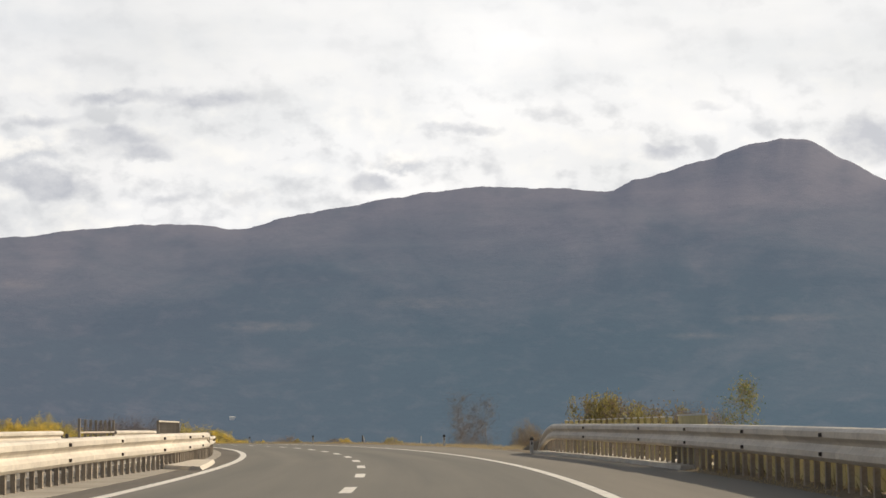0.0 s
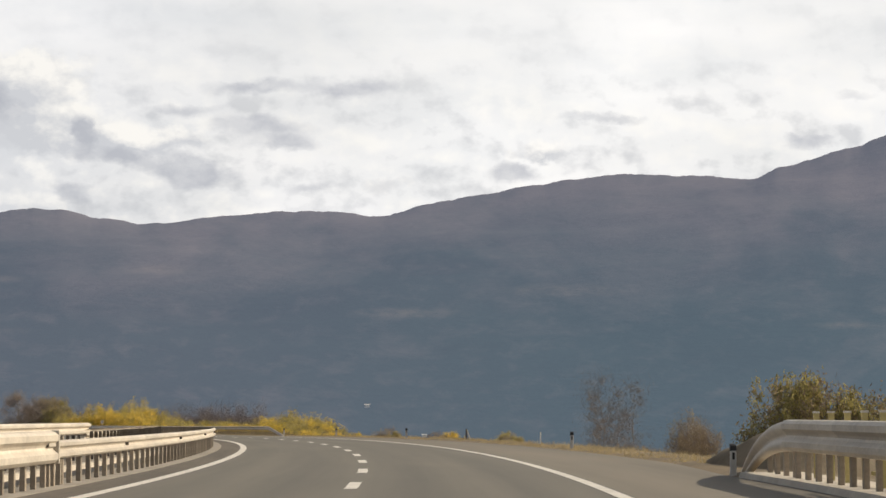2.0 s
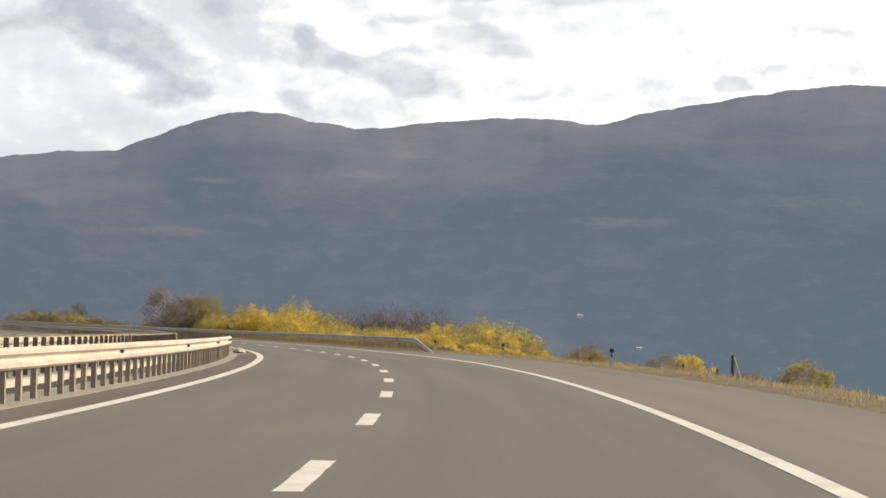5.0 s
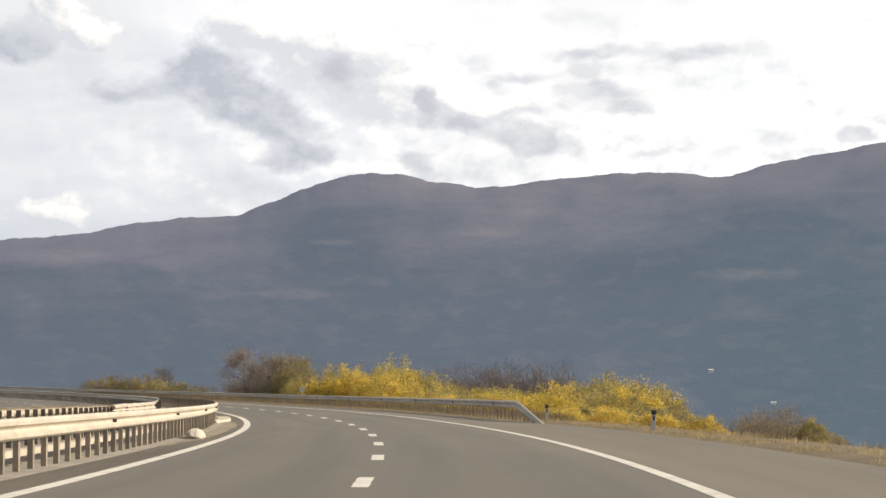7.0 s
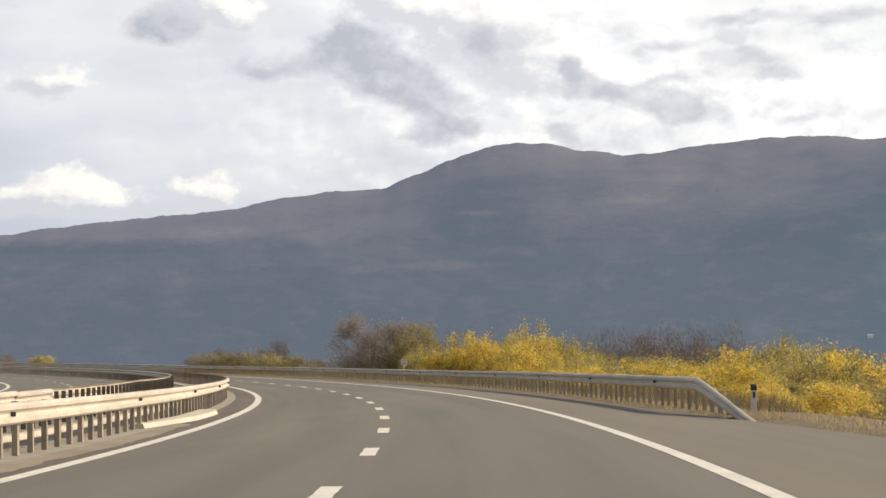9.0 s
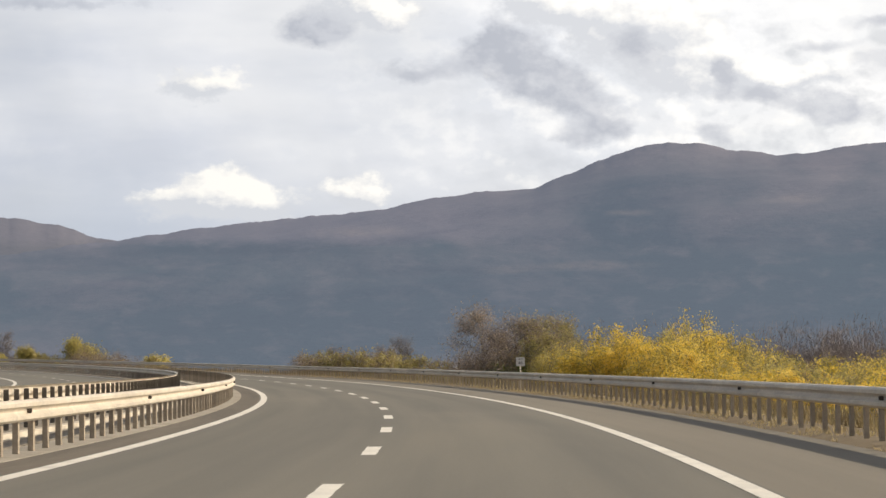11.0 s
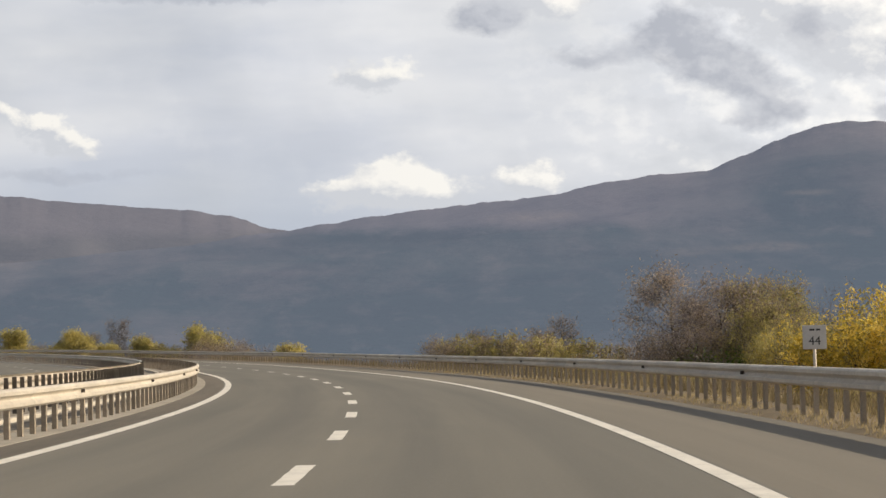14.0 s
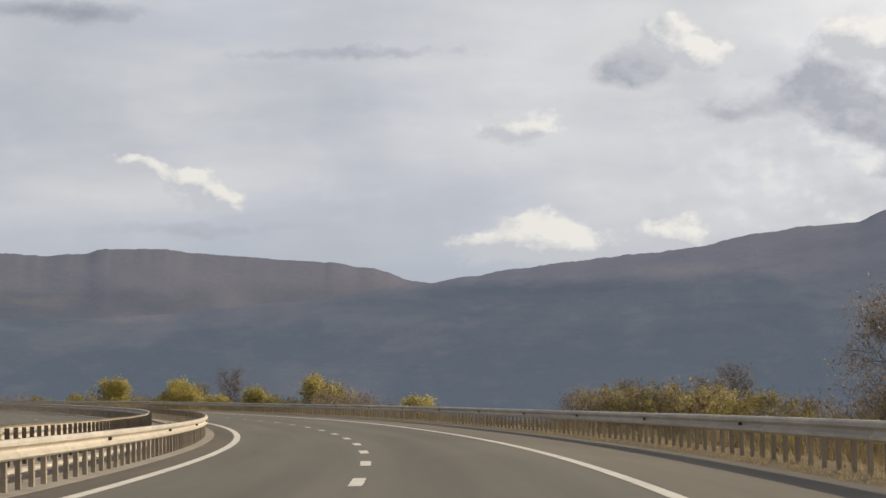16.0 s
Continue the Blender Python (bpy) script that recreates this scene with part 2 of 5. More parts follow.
def road_surface(name, light, dark, tracks, rough=0.85):
    """Asphalt: long streaks, wheel tracks polished and oiled darker, pale dusty patches and fine grain. u runs across, v along."""
    m = bpy.data.materials.new(name)
    m.use_nodes = True
    g = Graph(m.node_tree)
    b = m.node_tree.nodes["Principled BSDF"]
    uv = m.node_tree.nodes.new("ShaderNodeTexCoord").outputs["UV"]
    xyz = m.node_tree.nodes.new("ShaderNodeSeparateXYZ")
    g.put(xyz.inputs[0], uv)
    streak = g.noise(g.scaled(uv, (1.5, 0.03, 1)), 0.8, 5, 0.6, 0.2)
    patch = g.noise(g.scaled(uv, (0.5, 0.06, 1)), 0.6, 3, 0.55, 0.4)
    grain = g.noise(g.scaled(uv, (9.0, 2.2, 1)), 3.0, 4, 0.7)
    wander = g.math("ADD", xyz.outputs[0], g.math("MULTIPLY", g.math("SUBTRACT", patch, 0.5), 0.5))
    worn = None
    for at, wide in tracks:
        u = g.math("MULTIPLY", g.math("SUBTRACT", wander, at), 1.0 / wide)
        k = g.math("EXPONENT", g.math("MULTIPLY", g.math("MULTIPLY", u, u), -1.0))
        worn = k if worn is None else g.math("ADD", worn, k)
    mixed = g.math("ADD", g.math("MULTIPLY", streak, 0.5), g.math("ADD", g.math("MULTIPLY", patch, 0.35), g.math("MULTIPLY", grain, 0.15)))
    if worn is not None:
        mixed = g.math("SUBTRACT", mixed, g.math("MULTIPLY", worn, 0.09))
    col = g.mix(g.ramp(mixed, 0.3, 0.66), dark, light)
    col = g.mix(g.ramp(patch, 0.56, 0.75, 0, 0.35), col, (light[0] * 1.12, light[1] * 1.08, light[2] * 1.02))
    g.put(b.inputs["Base Color"], col)
    g.put(b.inputs["Roughness"], g.ramp(grain, 0.3, 0.7, rough - 0.08, rough + 0.08))
    b.inputs["Specular IOR Level"].default_value = 0.35
    bm = m.node_tree.nodes.new("ShaderNodeBump")
    bm.inputs["Strength"].default_value, bm.inputs["Distance"].default_value = 0.15, 0.01
    g.put(bm.inputs["Height"], grain)
    g.put(b.inputs["Normal"], bm.outputs[0])
    return m


asphalt = road_surface("asphalt", (0.182, 0.168, 0.138), (0.118, 0.112, 0.095), ((-2.55, 0.4), (-1.0, 0.45), (0.95, 0.45), (2.5, 0.4)))
asphalt_shoulder = road_surface("asphalt_shoulder", (0.212, 0.188, 0.15), (0.15, 0.134, 0.109), ((6.0, 0.5),), 0.9)
sand = surface("sand", (0.33, 0.285, 0.215), (0.2, 0.17, 0.13), 0.95, big=0.7, fine=9.0, bump=0.4)
gutter_dirt = surface("gutter_dirt", (0.15, 0.128, 0.1), (0.085, 0.074, 0.06), 0.92, big=0.5, fine=7.0, bump=0.3, uv=True, stretch=(2.0, 0.12, 1))
paint = surface("road_paint", (0.74, 0.70, 0.62), (0.5, 0.47, 0.42), 0.6, big=1.5, fine=18.0, bump=0.1, blend=(0.3, 0.55))
concrete = surface("concrete", (0.38, 0.34, 0.28), (0.24, 0.215, 0.175), 0.9, big=0.8, fine=12.0, bump=0.3)
slab_mat = surface("pale_concrete", (0.62, 0.56, 0.46), (0.44, 0.39, 0.32), 0.85, big=1.2, fine=14.0, bump=0.25)
gravel = surface("median_gravel", (0.33, 0.285, 0.225), (0.17, 0.145, 0.115), 0.95, big=0.9, fine=9.0, bump=0.6)
steel = surface("galvanised_steel", (0.66, 0.59, 0.48), (0.43, 0.38, 0.31), 0.55, 0.15, big=0.9, fine=9.0, bump=0.05, vary=0.08, stretch=(1, 1, 2.5))
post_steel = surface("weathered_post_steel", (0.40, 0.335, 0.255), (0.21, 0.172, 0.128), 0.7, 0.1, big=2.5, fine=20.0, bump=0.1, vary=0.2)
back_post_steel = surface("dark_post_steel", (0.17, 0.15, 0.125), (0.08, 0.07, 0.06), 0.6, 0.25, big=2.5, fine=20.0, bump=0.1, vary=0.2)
dark_steel = surface("dark_steel", (0.035, 0.033, 0.032), (0.02, 0.02, 0.02), 0.6, 0.2, big=3, fine=20)
black = surface("black_plastic", (0.022, 0.02, 0.02), (0.012, 0.012, 0.012), 0.5, big=8, fine=40)
reflector_brown = surface("dark_reflector", (0.085, 0.065, 0.05), (0.04, 0.032, 0.027), 0.45, big=8, fine=40)
plastic = surface("white_plastic", (0.62, 0.60, 0.56), (0.45, 0.43, 0.39), 0.55, big=4, fine=30, bump=0.05)
sign_white = surface("sign_white", (0.58, 0.56, 0.53), (0.47, 0.45, 0.43), 0.45, big=3, fine=30, bump=0.0)
yellow_paint = surface("yellow_paint", (0.52, 0.45, 0.20), (0.38, 0.32, 0.13), 0.6, big=3, fine=20, bump=0.1, vary=0.12)
dry_grass = surface("dry_grass", (0.215, 0.16, 0.092), (0.118, 0.09, 0.052), 0.95, big=0.35, fine=4.0, bump=0.8)
meadow = surface("meadow", (0.16, 0.14, 0.06), (0.07, 0.075, 0.035), 0.95, big=0.02, fine=0.6, bump=0.5)
blade = leaf_surface("grass_blades", (0.28, 0.225, 0.12), (0.36, 0.29, 0.16), (0.46, 0.37, 0.21), 0.55)
weed = leaf_surface("dry_weeds", (0.13, 0.1, 0.06), (0.2, 0.155, 0.085), (0.28, 0.225, 0.11), 0.4)
bark = surface("bark", (0.13, 0.105, 0.085), (0.06, 0.048, 0.04), 0.9, big=3, fine=25, bump=0.4)
bark_pale = surface("pale_bark", (0.36, 0.31, 0.25), (0.21, 0.18, 0.145), 0.9, big=3, fine=25, bump=0.4)
yellow_leaf = leaf_surface("yellow_leaves", (0.42, 0.33, 0.06), (0.76, 0.55, 0.08), (0.86, 0.68, 0.2), 0.5)
olive_leaf = leaf_surface("olive_leaves", (0.19, 0.17, 0.075), (0.36, 0.315, 0.11), (0.56, 0.48, 0.19), 0.45)
brown_leaf = leaf_surface("brown_leaves", (0.19, 0.16, 0.15), (0.36, 0.30, 0.27), (0.52, 0.43, 0.33), 0.42)
green_leaf = leaf_surface("green_leaves", (0.08, 0.13, 0.025), (0.17, 0.23, 0.04), (0.30, 0.31, 0.06), 0.4)
dun_leaf = leaf_surface("dun_leaves", (0.17, 0.13, 0.09), (0.30, 0.23, 0.14), (0.42, 0.33, 0.18), 0.38)
# haze of the distance is mixed into these leaf colours, so they are paler
far_leaf = leaf_surface("hazed_willow_leaves", (0.36, 0.32, 0.12), (0.56, 0.48, 0.16), (0.72, 0.6, 0.22), 0.5)
twig_grey = surface("grey_twigs", (0.29, 0.245, 0.225), (0.19, 0.16, 0.15), 0.9, big=3, fine=25, bump=0.0)
wall_white = surface("white_render", (0.8, 0.79, 0.76), (0.68, 0.66, 0.63), 0.85, big=0.5, fine=6)
roof_pale = surface("pale_roof", (0.72, 0.71, 0.69), (0.6, 0.59, 0.57), 0.6, big=0.7, fine=6)


HUB = Vector((-23.1, 157.8, 0.0))
# clearings and fields on the slopes: azimuth, elevation, half width, half height (degrees)
FIELDS = [(18.6, 2.3, 1.5, 0.12), (20.7, 2.2, 0.6, 0.09), (38.0, 2.25, 1.2, 0.13), (40.3, 2.7, 1.0, 0.14), (-5.5, 2.45, 0.9, 0.10), (-7.8, 2.9, 1.6, 0.12), (6.6, 2.8, 1.4, 0.14),
          (17.5, 3.63, 0.6, 0.08), (24.2, 3.2, 1.3, 0.16), (13.3, 3.9, 0.8, 0.16), (2.2, 3.4, 1.6, 0.18)]
# darker blue-green patches on the slopes
DARK_PATCHES = [(10.7, 2.44, 1.2, 0.13), (5.0, 1.9, 1.6, 0.3), (-2.0, 1.6, 2.6, 0.5), (22.3, 2.2, 2.0, 0.12), (14.8, 2.9, 1.0, 0.1), (26.5, 2.75, 4.5, 0.14)]


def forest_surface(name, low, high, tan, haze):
    """Autumn woods seen across the valley: cloud shade painted darker below, sunlight painted browner above, pale
    clearings; emission stands in for the far haze.
    """
    m = bpy.data.materials.new(name)
    m.use_nodes = True
    g = Graph(m.node_tree)
    b = m.node_tree.nodes["Principled BSDF"]
    at = g.vmath("SUBTRACT", m.node_tree.nodes.new("ShaderNodeTexCoord").outputs["Object"], tuple(HUB))
    xyz = m.node_tree.nodes.new("ShaderNodeSeparateXYZ")
    g.put(xyz.inputs[0], at)
    a_ = g.math("MULTIPLY", g.math("ARCTAN2", g.math("MULTIPLY", xyz.outputs[0], -1.0), xyz.outputs[1]), 57.2958)
    e_ = g.math("MULTIPLY", g.math("DIVIDE", xyz.outputs[2], g.math("SQRT", g.math("ADD", g.math("MULTIPLY", xyz.outputs[0], xyz.outputs[0]), g.math("MULTIPLY", xyz.outputs[1], xyz.outputs[1])))), 57.2958)
    pos = m.node_tree.nodes.new("ShaderNodeCombineXYZ")
    g.put(pos.inputs[0], g.math("MULTIPLY", a_, 0.42))
    g.put(pos.inputs[1], g.math("MULTIPLY", e_, 1.0))
    p = pos.outputs[0]
    wide, mid = g.noise(p, 0.4, 6, 0.6, 0.5), g.noise(p, 2.4, 7, 0.65, 0.3)
    # split by height: cloud shade low and sunlight high, put into the colour
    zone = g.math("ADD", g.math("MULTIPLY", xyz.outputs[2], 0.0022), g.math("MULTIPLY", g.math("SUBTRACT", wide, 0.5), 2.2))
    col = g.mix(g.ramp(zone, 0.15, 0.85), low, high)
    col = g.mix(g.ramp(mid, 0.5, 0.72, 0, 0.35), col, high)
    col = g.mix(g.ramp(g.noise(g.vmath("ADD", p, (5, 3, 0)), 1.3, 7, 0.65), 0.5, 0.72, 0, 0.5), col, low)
    # sunlit upper slope over the saddle, painted paler grey-mauve, with a ragged lower edge
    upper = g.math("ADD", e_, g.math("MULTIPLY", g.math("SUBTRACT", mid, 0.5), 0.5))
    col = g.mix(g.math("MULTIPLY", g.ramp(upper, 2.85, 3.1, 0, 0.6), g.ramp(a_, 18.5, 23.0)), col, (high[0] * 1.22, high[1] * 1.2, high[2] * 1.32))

    def spots(rows):
        total = None
        for fa, fe, wa, we in rows:
            u = g.math("MULTIPLY", g.math("SUBTRACT", a_, fa), 1 / wa)
            v = g.math("MULTIPLY", g.math("SUBTRACT", e_, fe), 1 / we)
            k = g.math("EXPONENT", g.math("MULTIPLY", g.math("ADD", g.math("MULTIPLY", u, u), g.math("MULTIPLY", v, v)), -1.0))
            total = k if total is None else g.math("ADD", total, k)
        return g.math("MULTIPLY", total, g.ramp(g.noise(p, 4.0, 6, 0.65), 0.3, 0.65, 0.15, 1.0))

    col = g.mix(g.ramp(spots(FIELDS), 0.1, 1.0, 0, 0.38), col, tan)
    col = g.mix(g.ramp(spots(DARK_PATCHES), 0.1, 0.9, 0, 0.7), col, tuple(0.7 * v for v in low))
    grain = g.noise(at, 0.045, 5, 0.7)
    col = g.mix(g.ramp(grain, 0.42, 0.68, 0, 0.18), col, tuple(0.45 * v for v in low))
    g.put(b.inputs["Base Color"], col)
    b.inputs["Roughness"].default_value, b.inputs["Specular IOR Level"].default_value = 1.0, 0.0
    bm = m.node_tree.nodes.new("ShaderNodeBump")
    bm.inputs["Strength"].default_value, bm.inputs["Distance"].default_value = 0.35, 8.0
    g.put(bm.inputs["Height"], grain)
    g.put(b.inputs["Normal"], bm.outputs[0])
    # aerial haze painted as emission of the slope, less red low on the right
    low_haze = g.math("MULTIPLY", g.ramp(e_, 6.0, 2.5), g.ramp(a_, 13.0, 1.0, 0.05, 1.0))
    g.put(b.inputs["Emission Color"], g.mix(low_haze, haze, (haze[0] * 0.86, haze[1] * 1.0, haze[2] * 0.98)))
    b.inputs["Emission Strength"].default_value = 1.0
    return m


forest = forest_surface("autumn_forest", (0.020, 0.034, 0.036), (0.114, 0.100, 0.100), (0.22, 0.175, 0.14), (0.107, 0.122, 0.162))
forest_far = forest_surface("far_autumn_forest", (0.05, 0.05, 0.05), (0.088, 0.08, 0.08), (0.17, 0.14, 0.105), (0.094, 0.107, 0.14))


# ---- road plan: curvature and rise along the dashed line ----
KAPPA = [0.001906, 0.001768, 0.001786, 0.001794, 0.001811, 0.001939, 0.001946, 0.001946]
RISE = [0.361, 0.451, 0.408, 0.317, 0.154, -0.092, -0.28, -0.404, -0.418, -0.367, -0.187, 0.051, 0.404, 0.773, 1.126, 1.471, 1.81, 2.148]
S0, S_STEP = -60.0, 2.0


def knots(values, gap, s):
    """A smooth curve along values, gap metres apart, the first at -10 m."""
    u = (s + 10.0) / gap
    i = min(max(int(math.floor(u)), 0), len(values) - 2)
    w = min(max(u - i, 0.0), 1.0)
    y = [2 * values[0] - values[1], *values, 2 * values[-1] - values[-2]]
    a, b, c, d = y[i], y[i + 1], y[i + 2], y[i + 3]
    return b + 0.5 * w * (c - a + w * (2 * a - 5 * b + 4 * c - d + w * (3 * (b - c) + d - a)))


def lay_plan():
    count = 421
    s = np.array([S0 + S_STEP * i for i in range(count)])
    kap = np.array([knots(KAPPA, 100.0, v) for v in s])
    head = np.concatenate([[0], np.cumsum((kap[1:] + kap[:-1]) / 2 * S_STEP)])
    head -= np.interp(0, s, head)
    mid = (head[1:] + head[:-1]) / 2
    x = np.concatenate([[0], np.cumsum(-np.sin(mid) * S_STEP)])
    y = np.concatenate([[0], np.cumsum(np.cos(mid) * S_STEP)])
    return s, x - np.interp(0, s, x), y - np.interp(0, s, y), head, np.array([knots(RISE, 40.0, v) for v in s])


PLAN_S, PLAN_X, PLAN_Y, PLAN_H, PLAN_Z = lay_plan()


def on_road(s, d, up=0.0):
    """The place s metres along the dashed line, d to its right, up above it; and the heading there."""
    h = float(np.interp(s, PLAN_S, PLAN_H))
    return Vector((float(np.interp(s, PLAN_S, PLAN_X)) + d * math.cos(h), float(np.interp(s, PLAN_S, PLAN_Y)) + d * math.sin(h),
                   float(np.interp(s, PLAN_S, PLAN_Z)) + up)), h


def road_pose(s, d, up=0.0, turn=0.0, lean=0.0):
    """A pose on the road: y along it, x to its right."""
    p, h = on_road(s, d, up)
    return Matrix.Translation(p) @ Matrix.Rotation(h + radians(turn), 4, "Z") @ Matrix.Rotation(radians(lean), 4, "X")


# ---- mesh helpers ----


def mesh_of(name, verts, faces, material, smooth=False, uvs=None):
    me = bpy.data.meshes.new(name)
    me.from_pydata(verts, [], faces)
    me.materials.append(material)
    if smooth:
        me.polygons.foreach_set("use_smooth", [True] * len(me.polygons))
    if uvs is not None:
        layer = me.uv_layers.new(name="UVMap")
        index = np.empty(len(me.loops), dtype=np.int32)
        me.loops.foreach_get("vertex_index", index)
        layer.data.foreach_set("uv", np.asarray(uvs, dtype=np.float32)[index].ravel())
    me.update()
    return me


def put_mesh(name, me, parent=None, m=None, label=""):
    ob = new(name, me)
    if parent is not None:
        ob.parent = parent
    if m is not None:
        ob.matrix_basis = m
    return tagged(ob, label=label)


def part(name, bm, material, parent, label="", m=None, smooth=False):
    me = bpy.data.meshes.new(name)
    bm.to_mesh(me)
    bm.free()
    me.materials.append(material)
    if smooth:
        me.polygons.foreach_set("use_smooth", [True] * len(me.polygons))
    return put_mesh(name, me, parent, m, label)


def box(bm, x0, x1, y0, y1, z0, z1, bevel=0.0):
    r = bmesh.ops.create_cube(bm, size=1.0, matrix=Matrix.Translation(((x0 + x1) / 2, (y0 + y1) / 2, (z0 + z1) / 2))
                              @ Matrix.Diagonal((x1 - x0, y1 - y0, z1 - z0, 1)))
    if bevel:
        edges = list({e for v in r["verts"] for e in v.link_edges})
        bmesh.ops.bevel(bm, geom=edges, offset=bevel, segments=2, affect="EDGES", profile=0.6)
    return bm


def ribbon(s_list, profile):
    """A strip along the road: profile(s) gives rows of (d, up). Returns verts, faces and uvs in metres across and along."""
    verts, faces, uvs, n = [], [], [], 0
    for i, s in enumerate(s_list):
        row = profile(s)
        n = len(row)
        for d, up in row:
            verts.append(on_road(s, d, up)[0])
            uvs.append((d, s))
        if i:
            a, b = (i - 1) * n, i * n
            faces += [(a + j, a + j + 1, b + j + 1, b + j) for j in range(n - 1)]
    return verts, faces, uvs


def steps(a, b, gap):
    n = max(1, round((b - a) / gap))
    return [a + (b - a) * i / n for i in range(n + 1)]


def thing(name, label, category, group="", kind="", m=None):
    ob = new(name)
    if m is not None:
        ob.matrix_basis = m
    return tagged(ob, label, category, group, kind)

# ---- ground, valley and mountains ----


def right_edge(s):
    """Where the asphalt ends on the right."""
    if s < 68:
        return 6.15
    if s < 78:
        return 6.15 + 0.45 * (s - 68) / 10
    if s < 182:
        return 6.6
    if s < 200:
        return 6.6 - 0.75 * (s - 182) / 18
    return 5.85


def lump(x, y, k):
    return noise.noise(Vector((x * k, y * k, 0.37)))


BANK = [(0.0, -0.03), (0.25, 0.02), (1.0, 0.05), (1.9, 0.0), (3.4, -0.45), (6.0, -1.3), (10.0, -2.3), (16.0, -3.4), (30.0, -5.2),
        (60.0, -8.0), (120.0, -15.0), (260.0, -34.0)]


def bank_height(s, d):
    """The ground's height against the road's, beyond its right edge."""
    over = [b[0] for b in BANK]
    return float(np.interp(d - right_edge(s), over, [b[1] for b in BANK]))


def ground_profile(s):
    rows = [(-190.0, -30.0), (-120.0, -14.0), (-60.0, -6.0), (-30.0, -2.0), (-20.0, -0.4), (-17.4, -0.06), (-10.0, -0.06), (-6.0, -0.06),
            (-4.0, -0.06), (0.0, -0.06), (right_edge(s) - 0.3, -0.06)]
    for off, z in BANK:
        rows.append((right_edge(s) + off, z))
    out = []
    for d, z in rows:
        far = max(0.0, min(1.0, (d - right_edge(s) - 0.9) / 8)) if d > 0 else (1.0 if d < -19 else 0.0)
        p, _ = on_road(s, d)
        out.append((d, z + far * (0.5 * lump(p.x, p.y, 0.08) + 0.25 * lump(p.x, p.y, 0.3)) * min(1.0, 0.4 + 0.02 * abs(d))))
    return out


v, f, uv = ribbon(steps(-56, 770, 3.0), ground_profile)
ground = tagged(put_mesh("ground", mesh_of("ground", v, f, dry_grass, True, uv)), "dry yellowish grass bank falling away beside the road", "ground", kind="structure")



def ring_sheet(name, material, radii, height, a0, a1, da, label):
    verts, faces, rows = [], [], []
    count = round((a1 - a0) / da)
    for i in range(count + 1):
        a = a0 + (a1 - a0) * i / count
        for r in radii:
            verts.append((HUB.x - r * math.sin(radians(a)), HUB.y + r * math.cos(radians(a)), height(a, r)))
    n = len(radii)
    for i in range(count):
        faces += [(i * n + j, (i + 1) * n + j, (i + 1) * n + j + 1, i * n + j + 1) for j in range(n - 1)]
    return tagged(put_mesh(name, mesh_of(name, verts, faces, material, True)), label, "mountain", kind="structure")


def smooth_knots(rows, a):
    """A smooth curve through (angle, height) rows."""
    if a <= rows[0][0]:
        return rows[0][1]
    for (a0, h0), (a1, h1) in zip(rows, rows[1:]):
        if a <= a1:
            w = (a - a0) / (a1 - a0)
            return h0 + (h1 - h0) * (0.5 * w + 0.5 * w * w * (3 - 2 * w))
    return rows[-1][1]


# crest of the long forested ridge: degrees to the left of +y, metres at 4400 m
CREST = [(-180, 120), (-60, 200), (-30, 330), (-14, 390), (-9.7, 485), (-8.7, 529), (-7.7, 571), (-7.0, 575), (-6.1, 563), (-5.0, 534), (-3.2, 499),
         (-2.5, 476), (-1.0, 483), (0.9, 490), (2.4, 478), (3.3, 468), (4.7, 450), (6.1, 431), (7.3, 404), (8.7, 413), (9.9, 415),
         (10.9, 406), (13.7, 387), (14.8, 398), (15.8, 413), (16.5, 415), (17.3, 407), (18.2, 384), (19.3, 350), (20.0, 326), (21.0, 325),
         (22.5, 313), (23.9, 291), (25.2, 281), (27.2, 267), (28.4, 256), (29.6, 243), (30.9, 230), (33.5, 205), (38.5, 180), (60, 150), (180, 120)]
# the farther ridge on the left, at 4750 m
BEHIND = [(27, 170), (30.9, 247), (32.1, 277), (33.2, 291), (34.3, 297), (35.8, 308), (37.5, 322), (38.7, 323), (39.3, 313), (40.2, 310), (41.3, 316), (46, 330), (60, 300)]


def crest_height(a, r):
    """Broad smooth slopes below, the true crest line at the top."""
    u = max(0.0, (r - 1050) / 3350)
    near = min(1.0, u) ** 5
    broad = sum(smooth_knots(CREST, a + k) for k in (-4.5, -3, -1.5, 0, 1.5, 3, 4.5)) / 7
    fine = 3.0 * noise.noise(Vector((a * 2.2, 0.3, 1.0))) + 1.6 * noise.noise(Vector((a * 9.0, 0.3, 4.0)))
    top = broad + (smooth_knots(CREST, a) - broad) * near + fine * near ** 3
    x, y = r * math.sin(radians(a)), r * math.cos(radians(a))
    folds = 30 * math.sin(math.pi * min(1.0, u)) * (noise.noise(Vector((x * 0.0016, y * 0.0016, 2.0))) + 0.5 * noise.noise(Vector((x * 0.005, y * 0.005, 6.0))))
    return -34 + (top + 34) * u ** 1.03 + folds if u < 1 else top - (r - 4400) * 0.5


